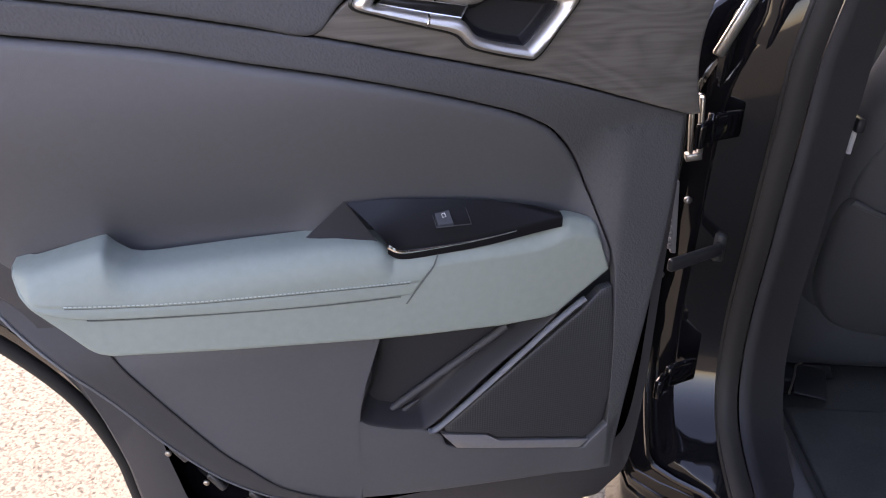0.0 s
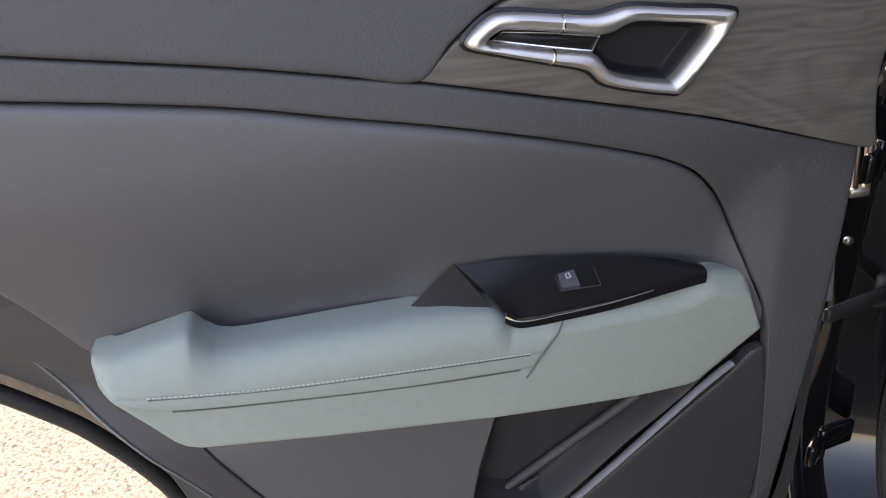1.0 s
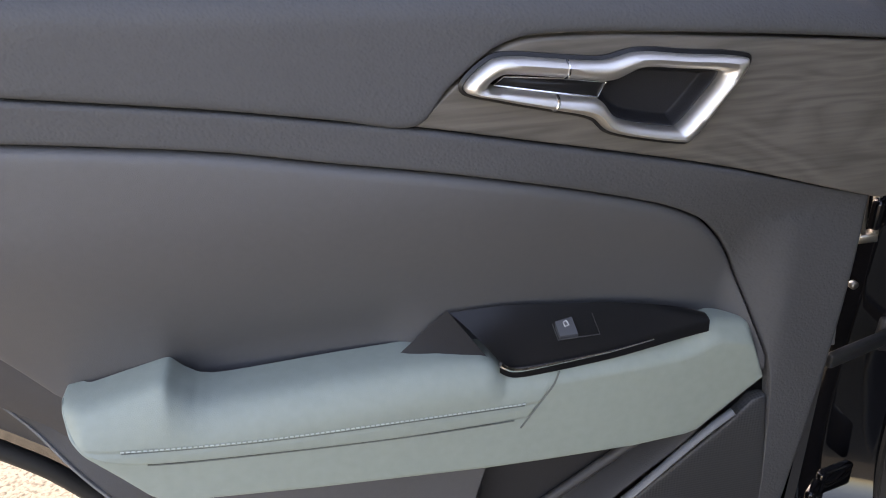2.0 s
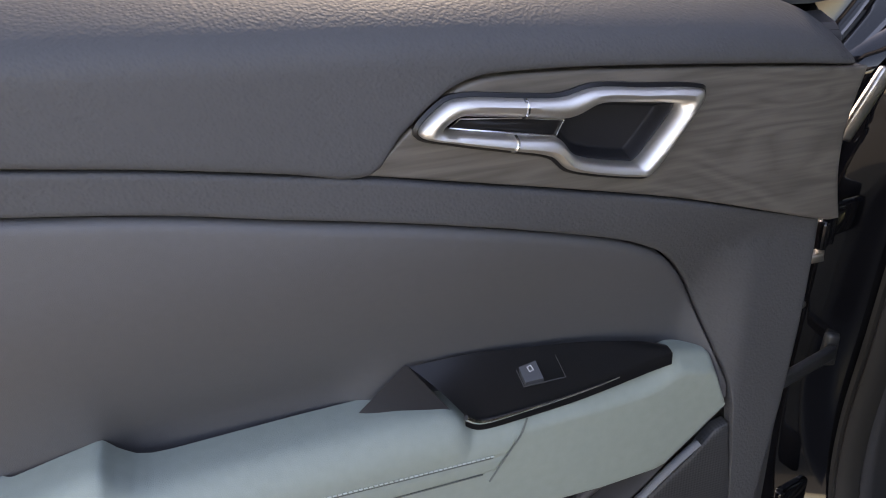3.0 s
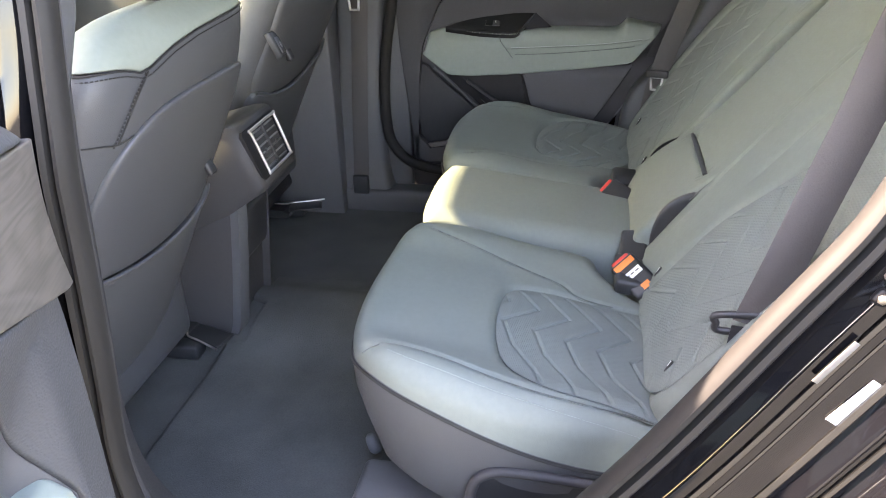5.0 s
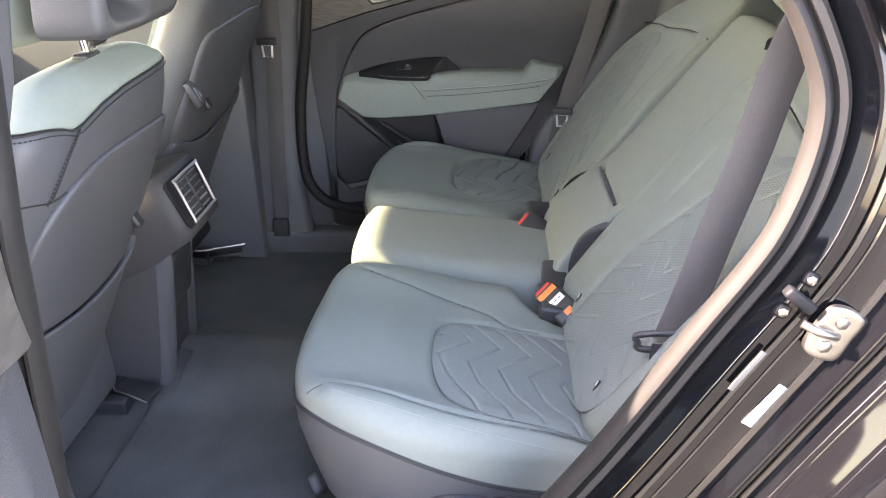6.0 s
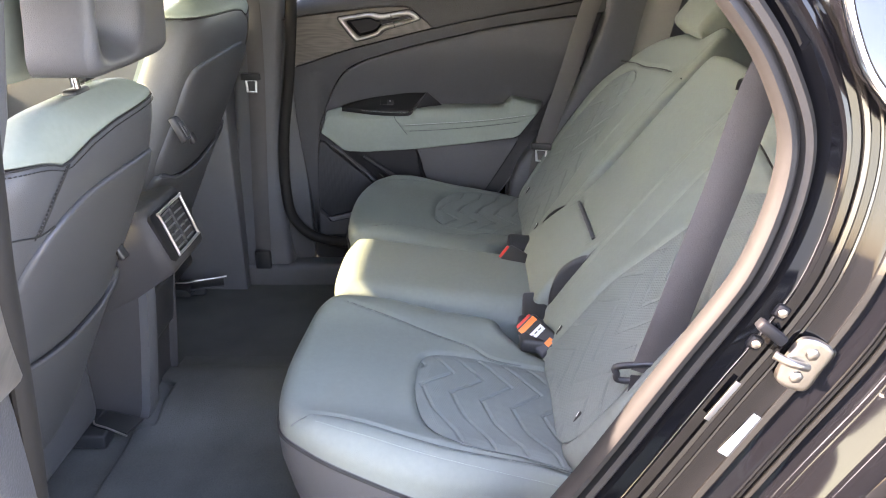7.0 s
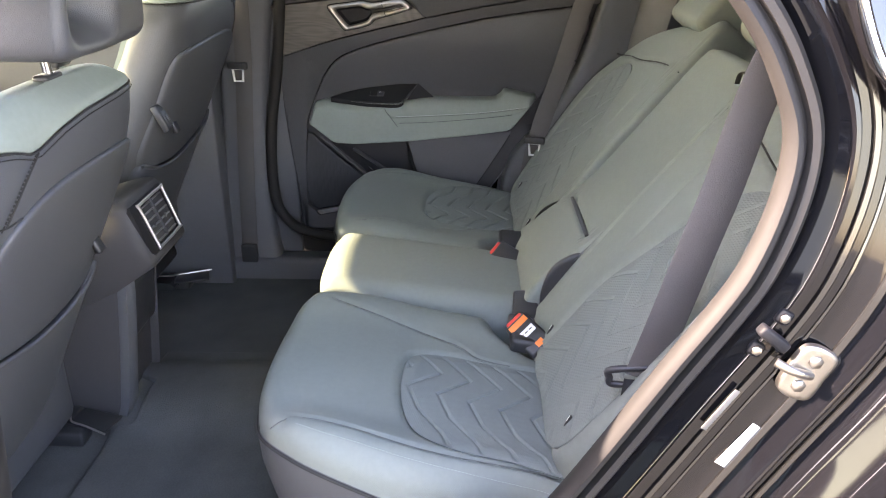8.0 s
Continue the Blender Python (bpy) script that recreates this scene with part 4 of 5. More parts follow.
def groove(k, pitch, width=0.0030):
    f = (k / pitch) % 1.0
    return math.exp(-(min(f, 1 - f) * pitch / width) ** 2)


def cushion_quilt(x, y):
    """Zigzag quilting whose tips point forward, ."""
    tip = -0.434 - 0.2 * (0.24 - y)
    off = tip - x
    if off > 0:
        k = 0.36 * off + 0.45 * max(0.0, min(off, 0.10) - 0.055)
    else:
        k = 0.85 * -off if off > -0.062 else 0.0527 - 0.9 * (-off - 0.062)
    return groove(y - 0.24 + k, 0.050, 0.0026)


def inset_height(x, y, d):
    puff = 0.004 * min(1.0, d / 0.02)
    return seat_top(x, y) - 0.004 + puff - 0.0042 * cushion_quilt(x, y) * smooth01(d / 0.008)


for side, who in ((1, "near"), (-1, "far")):
    put = lambda a, b, h, s=side: Vector((a * s, b, h))
    cushion = part("cushion", pillow(CUSHION, (-0.40, 0.24), cushion_height, put, 60, 9, 0.05), SEAT_GREEN, bench, "sage green leather cushion")
    part("quilted_inset", pillow(INSET, (-0.44, 0.15), inset_height, put, 70, 30, 0.006), SUEDE, cushion, "perforated quilted chevron inset")
    # Thin dark tubes paint the shade lying in the seam grooves.
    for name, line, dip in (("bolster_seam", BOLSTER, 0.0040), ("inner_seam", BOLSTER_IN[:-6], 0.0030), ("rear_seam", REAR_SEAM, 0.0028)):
        part(name, tube([put(q[0], q[1], seat_top(q[0], q[1]) - dip) for q in line], 0.0010, 6), SEAM_SHADE, cushion, "dark line painted as shade in the seam groove")
    sewn = [put(q[0], q[1], seat_top(q[0], q[1]) - round_edge(inside_distance(q, cushion_line), 0.034) + 0.0002) for q in BOLSTER_STITCH]
    part("bolster_stitching", stitches(sewn, 0.0052, 0.0036, 0.0006), SEWN, cushion, "fine pale stitching")
    edge = [p for p in cushion_line if p[1] > -0.02 and p[0] < -0.16 and not (p[0] > -0.30 and p[1] < 0.3)]
    edge = sorted(edge, key=lambda p: math.atan2(p[1] - 0.2, p[0] + 0.35) % (2 * math.pi))
    rim_z = lambda p: seat_top(p[0], p[1]) - 0.047 - 0.035 * smooth01((0.42 - p[1]) / 0.3)
    mid_c = np.array((-0.40, 0.22))
    part("piping", tube([put(*(mid_c + (p - mid_c) * 1.008), rim_z(p) - 0.002) for p in edge], 0.0030, 6), DARK_THREAD, cushion, "black piping")
    rings = []
    for k, dz in ((1.002, 0.002), (1.010, -0.002), (1.010, -0.010), (1.004, -0.05), (0.965, -0.11), (0.90, -0.19)):
        rings.append([put(*(mid_c + (p - mid_c) * k), rim_z(p) + dz) for p in edge])
    part("seat_skirt", skin(rings, False, False), LEATHER, bench, "dark grey lower seat side")

# lower frame cover on the doorway side
cover = [(0.315, 0.47), (0.31, 0.53), (0.295, 0.560), (0.255, 0.573), (0.14, 0.566), (0.0, 0.556), (-0.03, 0.45), (0.0, 0.40), (0.30, 0.40)]
part("frame_cover", pillow(cover, (0.15, 0.48), lambda a, b, d: -0.004 * smooth01(d / 0.01), lambda a, b, h: Vector((-0.642 - h, a, b)), 6, 4, 0.012), DEEP, bench, "black lower frame cover")
part("frame_edge", tube([(-0.645, a, b) for a, b in spline(cover[:6], 6)], 0.0080, 8), EDGE, bench, "dark moulded frame edge")
part("leg_cover", block((0.13, 0.16, 0.07), pose(-0.535, 0.445, 0.375), 0.016, 3), PLASTIC, bench, "dark carpeted seat mount cover")
part("mount_knob", rod(0.020, 0.020, pose(-0.428, 0.532, 0.392, 70, 0, 20), 18, 0.005), PLASTIC, bench, "round dark mount cap")

CENTRE = [(-0.146, 0.455), (-0.10, 0.488), (0, 0.494), (0.10, 0.488), (0.146, 0.455), (0.147, 0.25), (0.145, 0.10), (0.14, 0.0), (0, -0.02), (-0.14, 0.0), (-0.145, 0.10), (-0.147, 0.25)]
part("middle_cushion", pillow(CENTRE, (0, 0.24), lambda x, y, d: 0.668 + 0.125 * y + 0.006 * (1 - (x / 0.15) ** 2) - round_edge(d, 0.05), lambda a, b, h: Vector((a, b, h)), 40, 9, 0.12), SEAT_GREEN, bench, "plain sage green middle cushion")

for sx in (-1, 1):
    part("buckle_well", block((0.105, 0.085, 0.03), pose(sx * 0.215, 0.072, 0.658, 6), 0.008, 3), DEEP, bench, "black buckle well between the cushions")

# backrests lean back from the cushion's rear edge
UPWARD, OUTWARD = Vector((0, -0.6157, 0.788)), Vector((0, 0.788, 0.6157))


def on_back(a, s, h):
    return Vector((a, 0.022, 0.678)) + UPWARD * s + OUTWARD * h


BACK = [(-0.152, -0.06), (-0.30, -0.075), (-0.50, -0.07), (-0.60, -0.05), (-0.635, 0.05), (-0.652, 0.20), (-0.656, 0.33), (-0.618, 0.425), (-0.552, 0.520), (-0.43, 0.578), (-0.28, 0.597), (-0.162, 0.592), (-0.151, 0.30)]
BACK_INSET = [(-0.288, -0.045), (-0.40, -0.052), (-0.55, -0.042), (-0.585, 0.07), (-0.590, 0.25), (-0.570, 0.37), (-0.50, 0.425), (-0.425, 0.400), (-0.375, 0.325), (-0.335, 0.235), (-0.292, 0.14), (-0.282, 0.06)]
SHOULDER_SEAM = np.array(spline([(-0.152, 0.478), (-0.235, 0.478), (-0.33, 0.470), (-0.45, 0.450), (-0.54, 0.440), (-0.648, 0.415)], 8))
QUILT_SEAM = np.array([(-0.268, 0.24), (-0.270, 0.42)])
back_inset_line = np.array(spline(BACK_INSET, 6, True))


def back_bulge(x, s):
    w = (x + 0.40) / 0.25
    return 0.026 + (0.020 if w < 0 else 0.006) * abs(w) ** 3 + 0.012 * math.sin(math.pi * min(1, max(0, s / 0.6)))


def back_height(x, s, d):
    p = np.array((x, s))
    h = back_bulge(x, s) - round_edge(d, 0.014 + 0.031 * smooth01((-0.19 - x) / 0.08))
    h -= 0.007 * math.exp(-(line_distance(p, SHOULDER_SEAM) / 0.0040) ** 2)
    h -= 0.0045 * math.exp(-((x + 0.172) / 0.0035) ** 2) * smooth01((s - 0.08) / 0.03)
    h -= 0.004 * math.exp(-(line_distance(p, QUILT_SEAM) / 0.0050) ** 2)
    if point_inside(p, back_inset_line):
        return h - 0.012
    return h - 0.005 * math.exp(-(inside_distance(p, back_inset_line) / 0.006) ** 2)


def back_inset_height(x, s, d):
    off = abs(x + 0.44)
    k = 1.15 * min(off, 0.075) - 0.7 * max(0.0, off - 0.075)
    g = groove(s - k, 0.058, 0.0028)
    return back_bulge(x, s) - 0.004 + 0.004 * min(1.0, d / 0.02) - 0.0026 * g * smooth01(d / 0.008)


for side in (1, -1):
    put = lambda a, s, h, q=side: on_back(a * q, s, h)
    back_piece = part("backrest", pillow(BACK, (-0.40, 0.26), back_height, put, 60, 9, 0.09), SEAT_GREEN, bench, "sage green leather backrest")
    part("quilted_inset", pillow(BACK_INSET, (-0.45, 0.20), back_inset_height, put, 80, 34, 0.006), SUEDE, back_piece, "perforated quilted chevron inset")
    part("shoulder_piping", tube([put(p[0], p[1], back_bulge(p[0], p[1]) - 0.0045) for p in SHOULDER_SEAM[1:-3]], 0.0018, 6), DARK_THREAD, back_piece, "thin dark seam")
    for x in (-0.262, -0.535):
        m = Matrix.Translation(put(x, 0.0, back_bulge(x, 0) + 0.001))
        part("anchor_tag", block((0.005, 0.004, 0.020), m @ Matrix.Rotation(0.45, 4, "X"), 0.001), DEEP, back_piece, "small black anchor tag")
        part("tag_mark", block((0.0022, 0.0022, 0.010), Matrix.Translation(put(x, 0.004, back_bulge(x, 0) + 0.003)) @ Matrix.Rotation(0.45, 4, "X"), 0.0004), WHITE, back_piece)
    rest = pillow([(-0.262, 0.570), (-0.243, 0.578), (-0.238, 0.600), (-0.240, 0.72), (-0.255, 0.745), (-0.36, 0.755), (-0.465, 0.745), (-0.480, 0.72), (-0.482, 0.600), (-0.477, 0.578), (-0.458, 0.570), (-0.36, 0.568)],
                  (-0.36, 0.66), lambda a, b, d: 0.052 - round_edge(d, 0.022), put, 20, 4, 0.10)
    part("headrest", rest, SEAT_GREEN, bench, "sage green headrest")

# fold-down middle section
MIDDLE = [(-0.142, -0.02), (-0.10, -0.055), (0, -0.06), (0.10, -0.055), (0.142, -0.02), (0.146, 0.15), (0.146, 0.40), (0.14, 0.535), (0.10, 0.560), (0, 0.565), (-0.10, 0.560), (-0.14, 0.535), (-0.146, 0.40), (-0.146, 0.15)]


def middle_height(x, s, d):
    h = 0.028 + 0.034 * math.exp(-((s - 0.03) / 0.11) ** 2)
    h -= 0.008 * math.exp(-((s - 0.143) / 0.004) ** 2) * (1 if abs(x) < 0.115 else 0)
    return h - round_edge(d, 0.013)


middle = part("folding_armrest", pillow(MIDDLE, (0, 0.27), middle_height, on_back, 60, 9, 0.10), SEAT_GREEN, bench, "sage green folding armrest, folded up")
part("pull_strap", tube([on_back(x, 0.143, middle_height(x, 0.143, 0.1) + 0.006) for x in np.linspace(-0.108, 0.108, 12)], 0.0055, 8, flat=0.6), DEEP, middle, "dark pull slot")
for sx in (-1, 1):
    part("armrest_hinge_cover", pillow([(-0.022, 0.045), (0.015, 0.045), (0.045, 0.080), (0.061, 0.126), (0.054, 0.165), (0.032, 0.190), (0.002, 0.160), (-0.020, 0.100)], (0.018, 0.115), lambda a, b, d: 0.004 - round_edge(d, 0.004),
         lambda a, b, h: on_back(sx * (0.147 + h), b - 0.07, a), 8, 5, 0.004), DEEP, middle, "black armrest side cover")
# The welt takes the seam shadow colour, to darken the gap beside it.
part("side_welt", tube([on_back(-0.1490, q, 0.029 + 0.5 * 0.034 * math.exp(-((q - 0.03) / 0.11) ** 2)) for q in np.linspace(0.10, 0.575, 24)], 0.0026, 6), SEAM_SHADE, middle, "dark welt beside the folding section")
part("release_strap", tube(spline([on_back(-0.128, 0.520, 0.036), on_back(-0.134, 0.535, 0.046), on_back(-0.146, 0.540, 0.044), on_back(-0.156, 0.528, 0.034)], 6), 0.005, 8, flat=0.4), DEEP, bench, "black release strap")
part("headrest", pillow([(-0.11, 0.61), (-0.125, 0.68), (-0.12, 0.78), (0, 0.80), (0.12, 0.78), (0.125, 0.68), (0.11, 0.61), (0, 0.60)], (0, 0.70), lambda a, b, d: 0.030 - round_edge(d, 0.030), on_back, 16, 5, 0.07), SEAT_GREEN, bench, "sage green middle headrest")


# ---- buckles and belts ----
def make_buckle(foot, axis, face, label, stickers, button=True):
    """A buckle whose stalk rises from foot along axis, its broad side turned to face."""
    a = Vector(axis).normalized()
    f = Vector(face)
    f = (f - a * f.dot(a)).normalized()
    m = Matrix.Translation(foot) @ Matrix((a.cross(f), f, a)).transposed().to_4x4()
    b = thing("seat_buckle", foot, label, "seat buckle", "rear seat buckles")
    part("housing", block((0.052, 0.026, 0.080), m @ pose(0, 0, 0.055), 0.007, 3, taper=(0.96, 0.9)), DEEP, b, "black buckle housing")
    part("stem", block((0.030, 0.012, 0.06), m @ pose(0, 0, 0.0), 0.003), DEEP, b)
    if button:
        part("release_button", block((0.036, 0.016, 0.010), m @ pose(0, 0.002, 0.095), 0.003), RED, b, "red release button")
    if stickers:
        part("label", block((0.036, 0.0012, 0.014), m @ pose(0, 0.0134, 0.058), 0.0003), WHITE, b, "white label")
        for k in range(3):
            part("label_mark", block((0.007, 0.0006, 0.0022), m @ pose(-0.010 + 0.010 * k, 0.0142, 0.058), 0.0), GREY_LABEL, b)
        part("label", block((0.040, 0.0012, 0.012), m @ pose(0, 0.0130, 0.082), 0.0003), ORANGE, b, "orange label")
        part("label", block((0.016, 0.0012, 0.012), m @ pose(0.004, 0.0138, 0.026), 0.0003), ORANGE, b, "small orange label")
    return b


make_buckle((-0.280, 0.044, 0.652), (0.076, 0.066, 0.034), (-0.8, 0.1, 0.55), "black buckle with white and orange labels between cushions", True)
make_buckle((-0.190, 0.082, 0.655), (0.072, -0.005, 0.026), (-0.5, 0.1, 0.8), "plain black buckle folded between the cushions", False, False)
make_buckle((0.055, 0.052, 0.660), (0.03, 0.052, 0.022), (-0.6, 0.0, 0.8), "black buckle with red button by the far cushion", False)


def make_belt(name, label, path, across, parts):
    b = thing(name, tuple(path[-1]), label, "seat belt", "seat belts")
    part("webbing", strap(spline(path, 8), across, 0.048), WEB, b, "dark mauve-grey belt webbing")
    for p in parts:
        p(b)
    return b


def tongue(at, m, b):
    part("tongue", block((0.058, 0.012, 0.020), Matrix.Translation(at) @ m, 0.004), DEEP, b, "black belt tongue grip")
    bm = tube([Matrix.Translation(at) @ m @ Vector(q) for q in ((-0.015, 0, -0.009), (0.015, 0, -0.009), (0.012, 0, -0.042), (-0.012, 0, -0.042))], 0.0040, 6, closed=True)
    part("tongue_plate", bm, TONGUE, b, "steel tongue, coloured pale for a sky reflection")


near_path = [(-0.575, -0.33, 1.50), (-0.580, -0.165, 1.265), (-0.590, -0.105, 1.06), (-0.600, -0.060, 0.90), (-0.602, -0.036, 0.815)]


def near_anchor(b):
    m = Matrix.Translation((-0.600, -0.034, 0.818)) @ Matrix.Rotation(radians(80), 4, "Z") @ Matrix.Rotation(radians(8), 4, "Y")
    part("guide_loop", tube([m @ Vector(q) for q in spline([(-0.036, 0, 0.010), (0.036, 0, 0.010), (0.040, 0, -0.002), (0.034, 0, -0.013), (-0.034, 0, -0.013), (-0.040, 0, -0.002)], 5, True)], 0.0050, 8, closed=True), DEEP, b, "black belt tongue loop")
    part("lap_webbing", strap(spline([(-0.602, -0.036, 0.812), (-0.610, -0.03, 0.74), (-0.625, -0.03, 0.62), (-0.64, -0.04, 0.52)], 6), (0, 1, 0.2), 0.047), DEEP, b, "dark lap belt webbing")


make_belt("seat_belt", "dark grey seat belt hanging before the near backrest", near_path, (0.1, 1, 0.25), [near_anchor])
make_belt("seat_belt", "dark grey seat belt hanging by the far rear pillar", [(0.58, -0.22, 1.50), (0.605, -0.115, 1.20), (0.612, -0.060, 1.00), (0.612, -0.010, 0.84), (0.625, 0.015, 0.70), (0.65, 0.015, 0.58)], (0.15, 1, 0.2),
          [lambda b: tongue((0.600, 0.006, 0.805), Matrix.Rotation(radians(75), 4, "Z"), b)])
make_belt("seat_belt", "dark grey front seat belt hanging on the far door pillar", [(0.64, 0.80, 1.40), (0.660, 0.805, 1.20), (0.672, 0.815, 1.0), (0.672, 0.838, 0.70), (0.665, 0.850, 0.46)], (0.05, 1, 0),
          [lambda b: tongue((0.664, 0.830, 0.995), Matrix.Rotation(radians(85), 4, "Z"), b),
           lambda b: part("anchor_cover", block((0.02, 0.05, 0.06), pose(0.66, 0.852, 0.43), 0.006), DEEP, b, "dark anchor cover")])


def front_anchor(b):
    part("guide_loop", tube(spline([(-0.664, 0.905, 0.668), (-0.664, 0.955, 0.640), (-0.660, 0.958, 0.628), (-0.660, 0.908, 0.655)], 4, True), 0.0045, 8, closed=True), DEEP, b, "black belt loop")
    part("anchor_bar", block((0.010, 0.046, 0.008), pose(-0.664, 0.955, 0.580, -20), 0.002), CHROME, b, "bright anchor bar")
    sleeve = [[Vector((-0.664, 0.957 + 0.020 * f, 0.573 - 0.135 * f)) + Vector((math.cos(a) * 0.010, math.sin(a) * (0.017 if int(f * 40) % 3 else 0.0125), 0)) for a in np.linspace(0, 2 * math.pi, 12, endpoint=False)] for f in np.linspace(0, 1, 40)]
    part("ribbed_sleeve", skin(sleeve), DEEP, b, "black ribbed sleeve")
    part("anchor_cover", block((0.016, 0.085, 0.055), pose(-0.650, 0.925, 0.425, 12), 0.006), PLASTIC, b, "dark anchor cover")


make_belt("seat_belt", "dark front seat belt hanging on the near door pillar", [(-0.655, 0.80, 1.40), (-0.668, 0.815, 1.20), (-0.672, 0.84, 0.95), (-0.670, 0.905, 0.72), (-0.668, 0.945, 0.59)], (0.05, 1, 0),
          [lambda b: tongue((-0.664, 0.835, 0.945), Matrix.Rotation(radians(95), 4, "Z"), b),
           front_anchor])

# ---- front seats ----
def make_front_seat(side, shift, lift, label, extras):
    """side 1: near seat; the shapes are drawn for it and mirrored for the other."""
    xc = -0.385
    P = lambda x, y, z: Vector((x * side, y + shift, z + lift))
    Q = lambda x, y, z: Vector((x * side, y + shift, z))
    seat = thing("front_seat", P(xc, 1.05, 0.36), label, "car seat", "front seats")
    half = curve([(0.36, 0.20), (0.45, 0.225), (0.60, 0.240), (0.80, 0.250), (0.95, 0.252), (1.04, 0.246), (1.09, 0.230), (1.13, 0.205), (1.155, 0.165), (1.168, 0.10)])
    deep = curve([(0.36, 0.06), (0.45, 0.075), (0.70, 0.085), (1.0, 0.078), (1.08, 0.070), (1.13, 0.054), (1.158, 0.03), (1.168, 0.008)])
    rear = curve([(0.36, 1.08), (0.50, 1.025), (0.70, 0.93), (0.80, 0.880), (0.90, 0.830), (1.0, 0.784), (1.06, 0.764), (1.11, 0.757), (1.14, 0.764), (1.17, 0.785)])

    cut = curve([(-0.70, 1.100), (-0.62, 1.110), (-0.57, 1.108), (-0.535, 1.098), (-0.515, 1.094), (-0.45, 1.113), (-0.38, 1.121), (-0.25, 1.124), (-0.10, 1.124)])

    def ring(z, grow=1.0, n=56):
        w, t = half(z) * grow, deep(z) * grow
        out = []
        for k in range(n):
            a = 2 * math.pi * k / n
            c, s = math.cos(a), math.sin(a)
            x = xc + w * math.copysign(abs(c) ** 0.55, c)
            z2 = z + (cut(x) - 1.0985) * math.exp(-((z - 1.0985) / 0.035) ** 2)
            out.append(P(x, rear(z2) + deep(z2) + t * math.copysign(abs(s) ** 0.7, s), z2))
        return out

    zs = list(np.linspace(0.42, 1.095, 26))
    part("backrest", skin([ring(z) for z in zs] + [ring(1.0975, 0.985), ring(1.0995, 0.96)]), LEATHER, seat, "charcoal leather backrest")
    zs = [1.10] + list(np.linspace(1.104, 1.167, 14))
    part("shoulder", skin([ring(1.100, 0.97), ring(1.102, 0.995)] + [ring(z) for z in zs[1:]]), GREEN, seat, "pale sage leather shoulder")
    # pale front face
    front_face = panel(xc - 0.21, xc + 0.21, lambda x: 0.60, lambda x: 1.10, lambda x, v, z: P(x, rear(z) + 2 * deep(z) - v + 0.012 - 0.06 * (abs(x - xc) / 0.24) ** 3, z), 16, 16, 0.02, 0.02, -0.05)
    part("front_pad", front_face, GREEN, seat, "pale sage front of the backrest")

    def rear_y(x, z):
        k = min(1.0, abs(x - xc) / half(z))
        return rear(z) + deep(z) * (1 - (1 - k ** (2 / 0.55)) ** 0.35)

    on_rear = lambda a, b, h: P(a, rear_y(a, b) - h, b)
    shell = [(-0.165, 1.005), (-0.22, 1.030), (-0.38, 1.038), (-0.50, 1.030), (-0.575, 0.985), (-0.606, 0.90), (-0.604, 0.80), (-0.54, 0.775), (-0.38, 0.745), (-0.25, 0.752), (-0.165, 0.775), (-0.158, 0.90)]
    back_panel = part("back_panel", pillow(shell, (-0.385, 0.89), lambda a, b, d: 0.008 - round_edge(d, 0.007), on_rear, 20, 6, 0.014), LEATHER, seat, "smooth charcoal back panel")
    pouch = [(-0.606, 0.800), (-0.54, 0.775), (-0.38, 0.744), (-0.25, 0.750), (-0.163, 0.775), (-0.165, 0.66), (-0.19, 0.56), (-0.27, 0.49), (-0.40, 0.475), (-0.52, 0.50), (-0.58, 0.58), (-0.604, 0.70)]
    pocket = part("seat_pocket", pillow(pouch, (-0.385, 0.63), lambda a, b, d: 0.017 - round_edge(d, 0.010), on_rear, 20, 6, 0.02), LEATHER, seat, "charcoal back pocket")
    part("pocket_edge", tube([on_rear(x, z, 0.016) for x, z in spline(pouch[:5], 8)], 0.0045, 8), LEATHER, pocket, "rolled pocket edge")
    hook = part("coat_hook", block((0.024, 0.012, 0.034), Matrix.Translation(on_rear(-0.245, 0.848, 0.012)) @ Matrix.Rotation(radians(-24), 4, "X"), 0.005, 3), DEEP, seat, "black bag hook")
    part("hook_tip", block((0.010, 0.008, 0.012), Matrix.Translation(on_rear(-0.245, 0.836, 0.016)), 0.003), DEEP, hook)
    # seams
    seam = []
    for k in range(29, 56):
        seam.append(ring(1.0985, 1.004)[k])
    part("shoulder_piping", tube(seam, 0.0014, 6), DARK_THREAD, seat, "black shoulder piping")
    if extras == "near":
        part("shoulder_stitching", stitches([p - Vector((0, 0.002, 0.007)) for p in seam[:22]], 0.006, 0.0038, 0.0010), DARK_THREAD, seat, "black stitching below the shoulder")
    part("side_seam", tube([on_rear(x, z, 0.002) for x, z in spline([(-0.515, 1.094), (-0.540, 1.068), (-0.560, 1.038), (-0.574, 1.010)], 6)], 0.0013, 6), DARK_THREAD, seat)
    part("side_seam", tube([on_rear(x, z, 0.002) for x, z in spline([(-0.545, 1.014), (-0.574, 1.010), (-0.60, 1.016), (-0.622, 1.020)], 6)], 0.0013, 6), DARK_THREAD, seat)
    if extras == "near":
        part("stitching", stitches([on_rear(x - 0.007, z, 0.003) for x, z in spline([(-0.515, 1.094), (-0.540, 1.068), (-0.560, 1.038), (-0.574, 1.010)], 6)], 0.006, 0.0038, 0.0011), DARK_THREAD, seat)
    # headrest
    hz = 1.219
    hc = Vector((-0.415, 0.785, hz))

    def head_ring(z, w, t, dy, n=36):
        out = []
        for k in range(n):
            a = 2 * math.pi * k / n
            c, s = math.cos(a), math.sin(a)
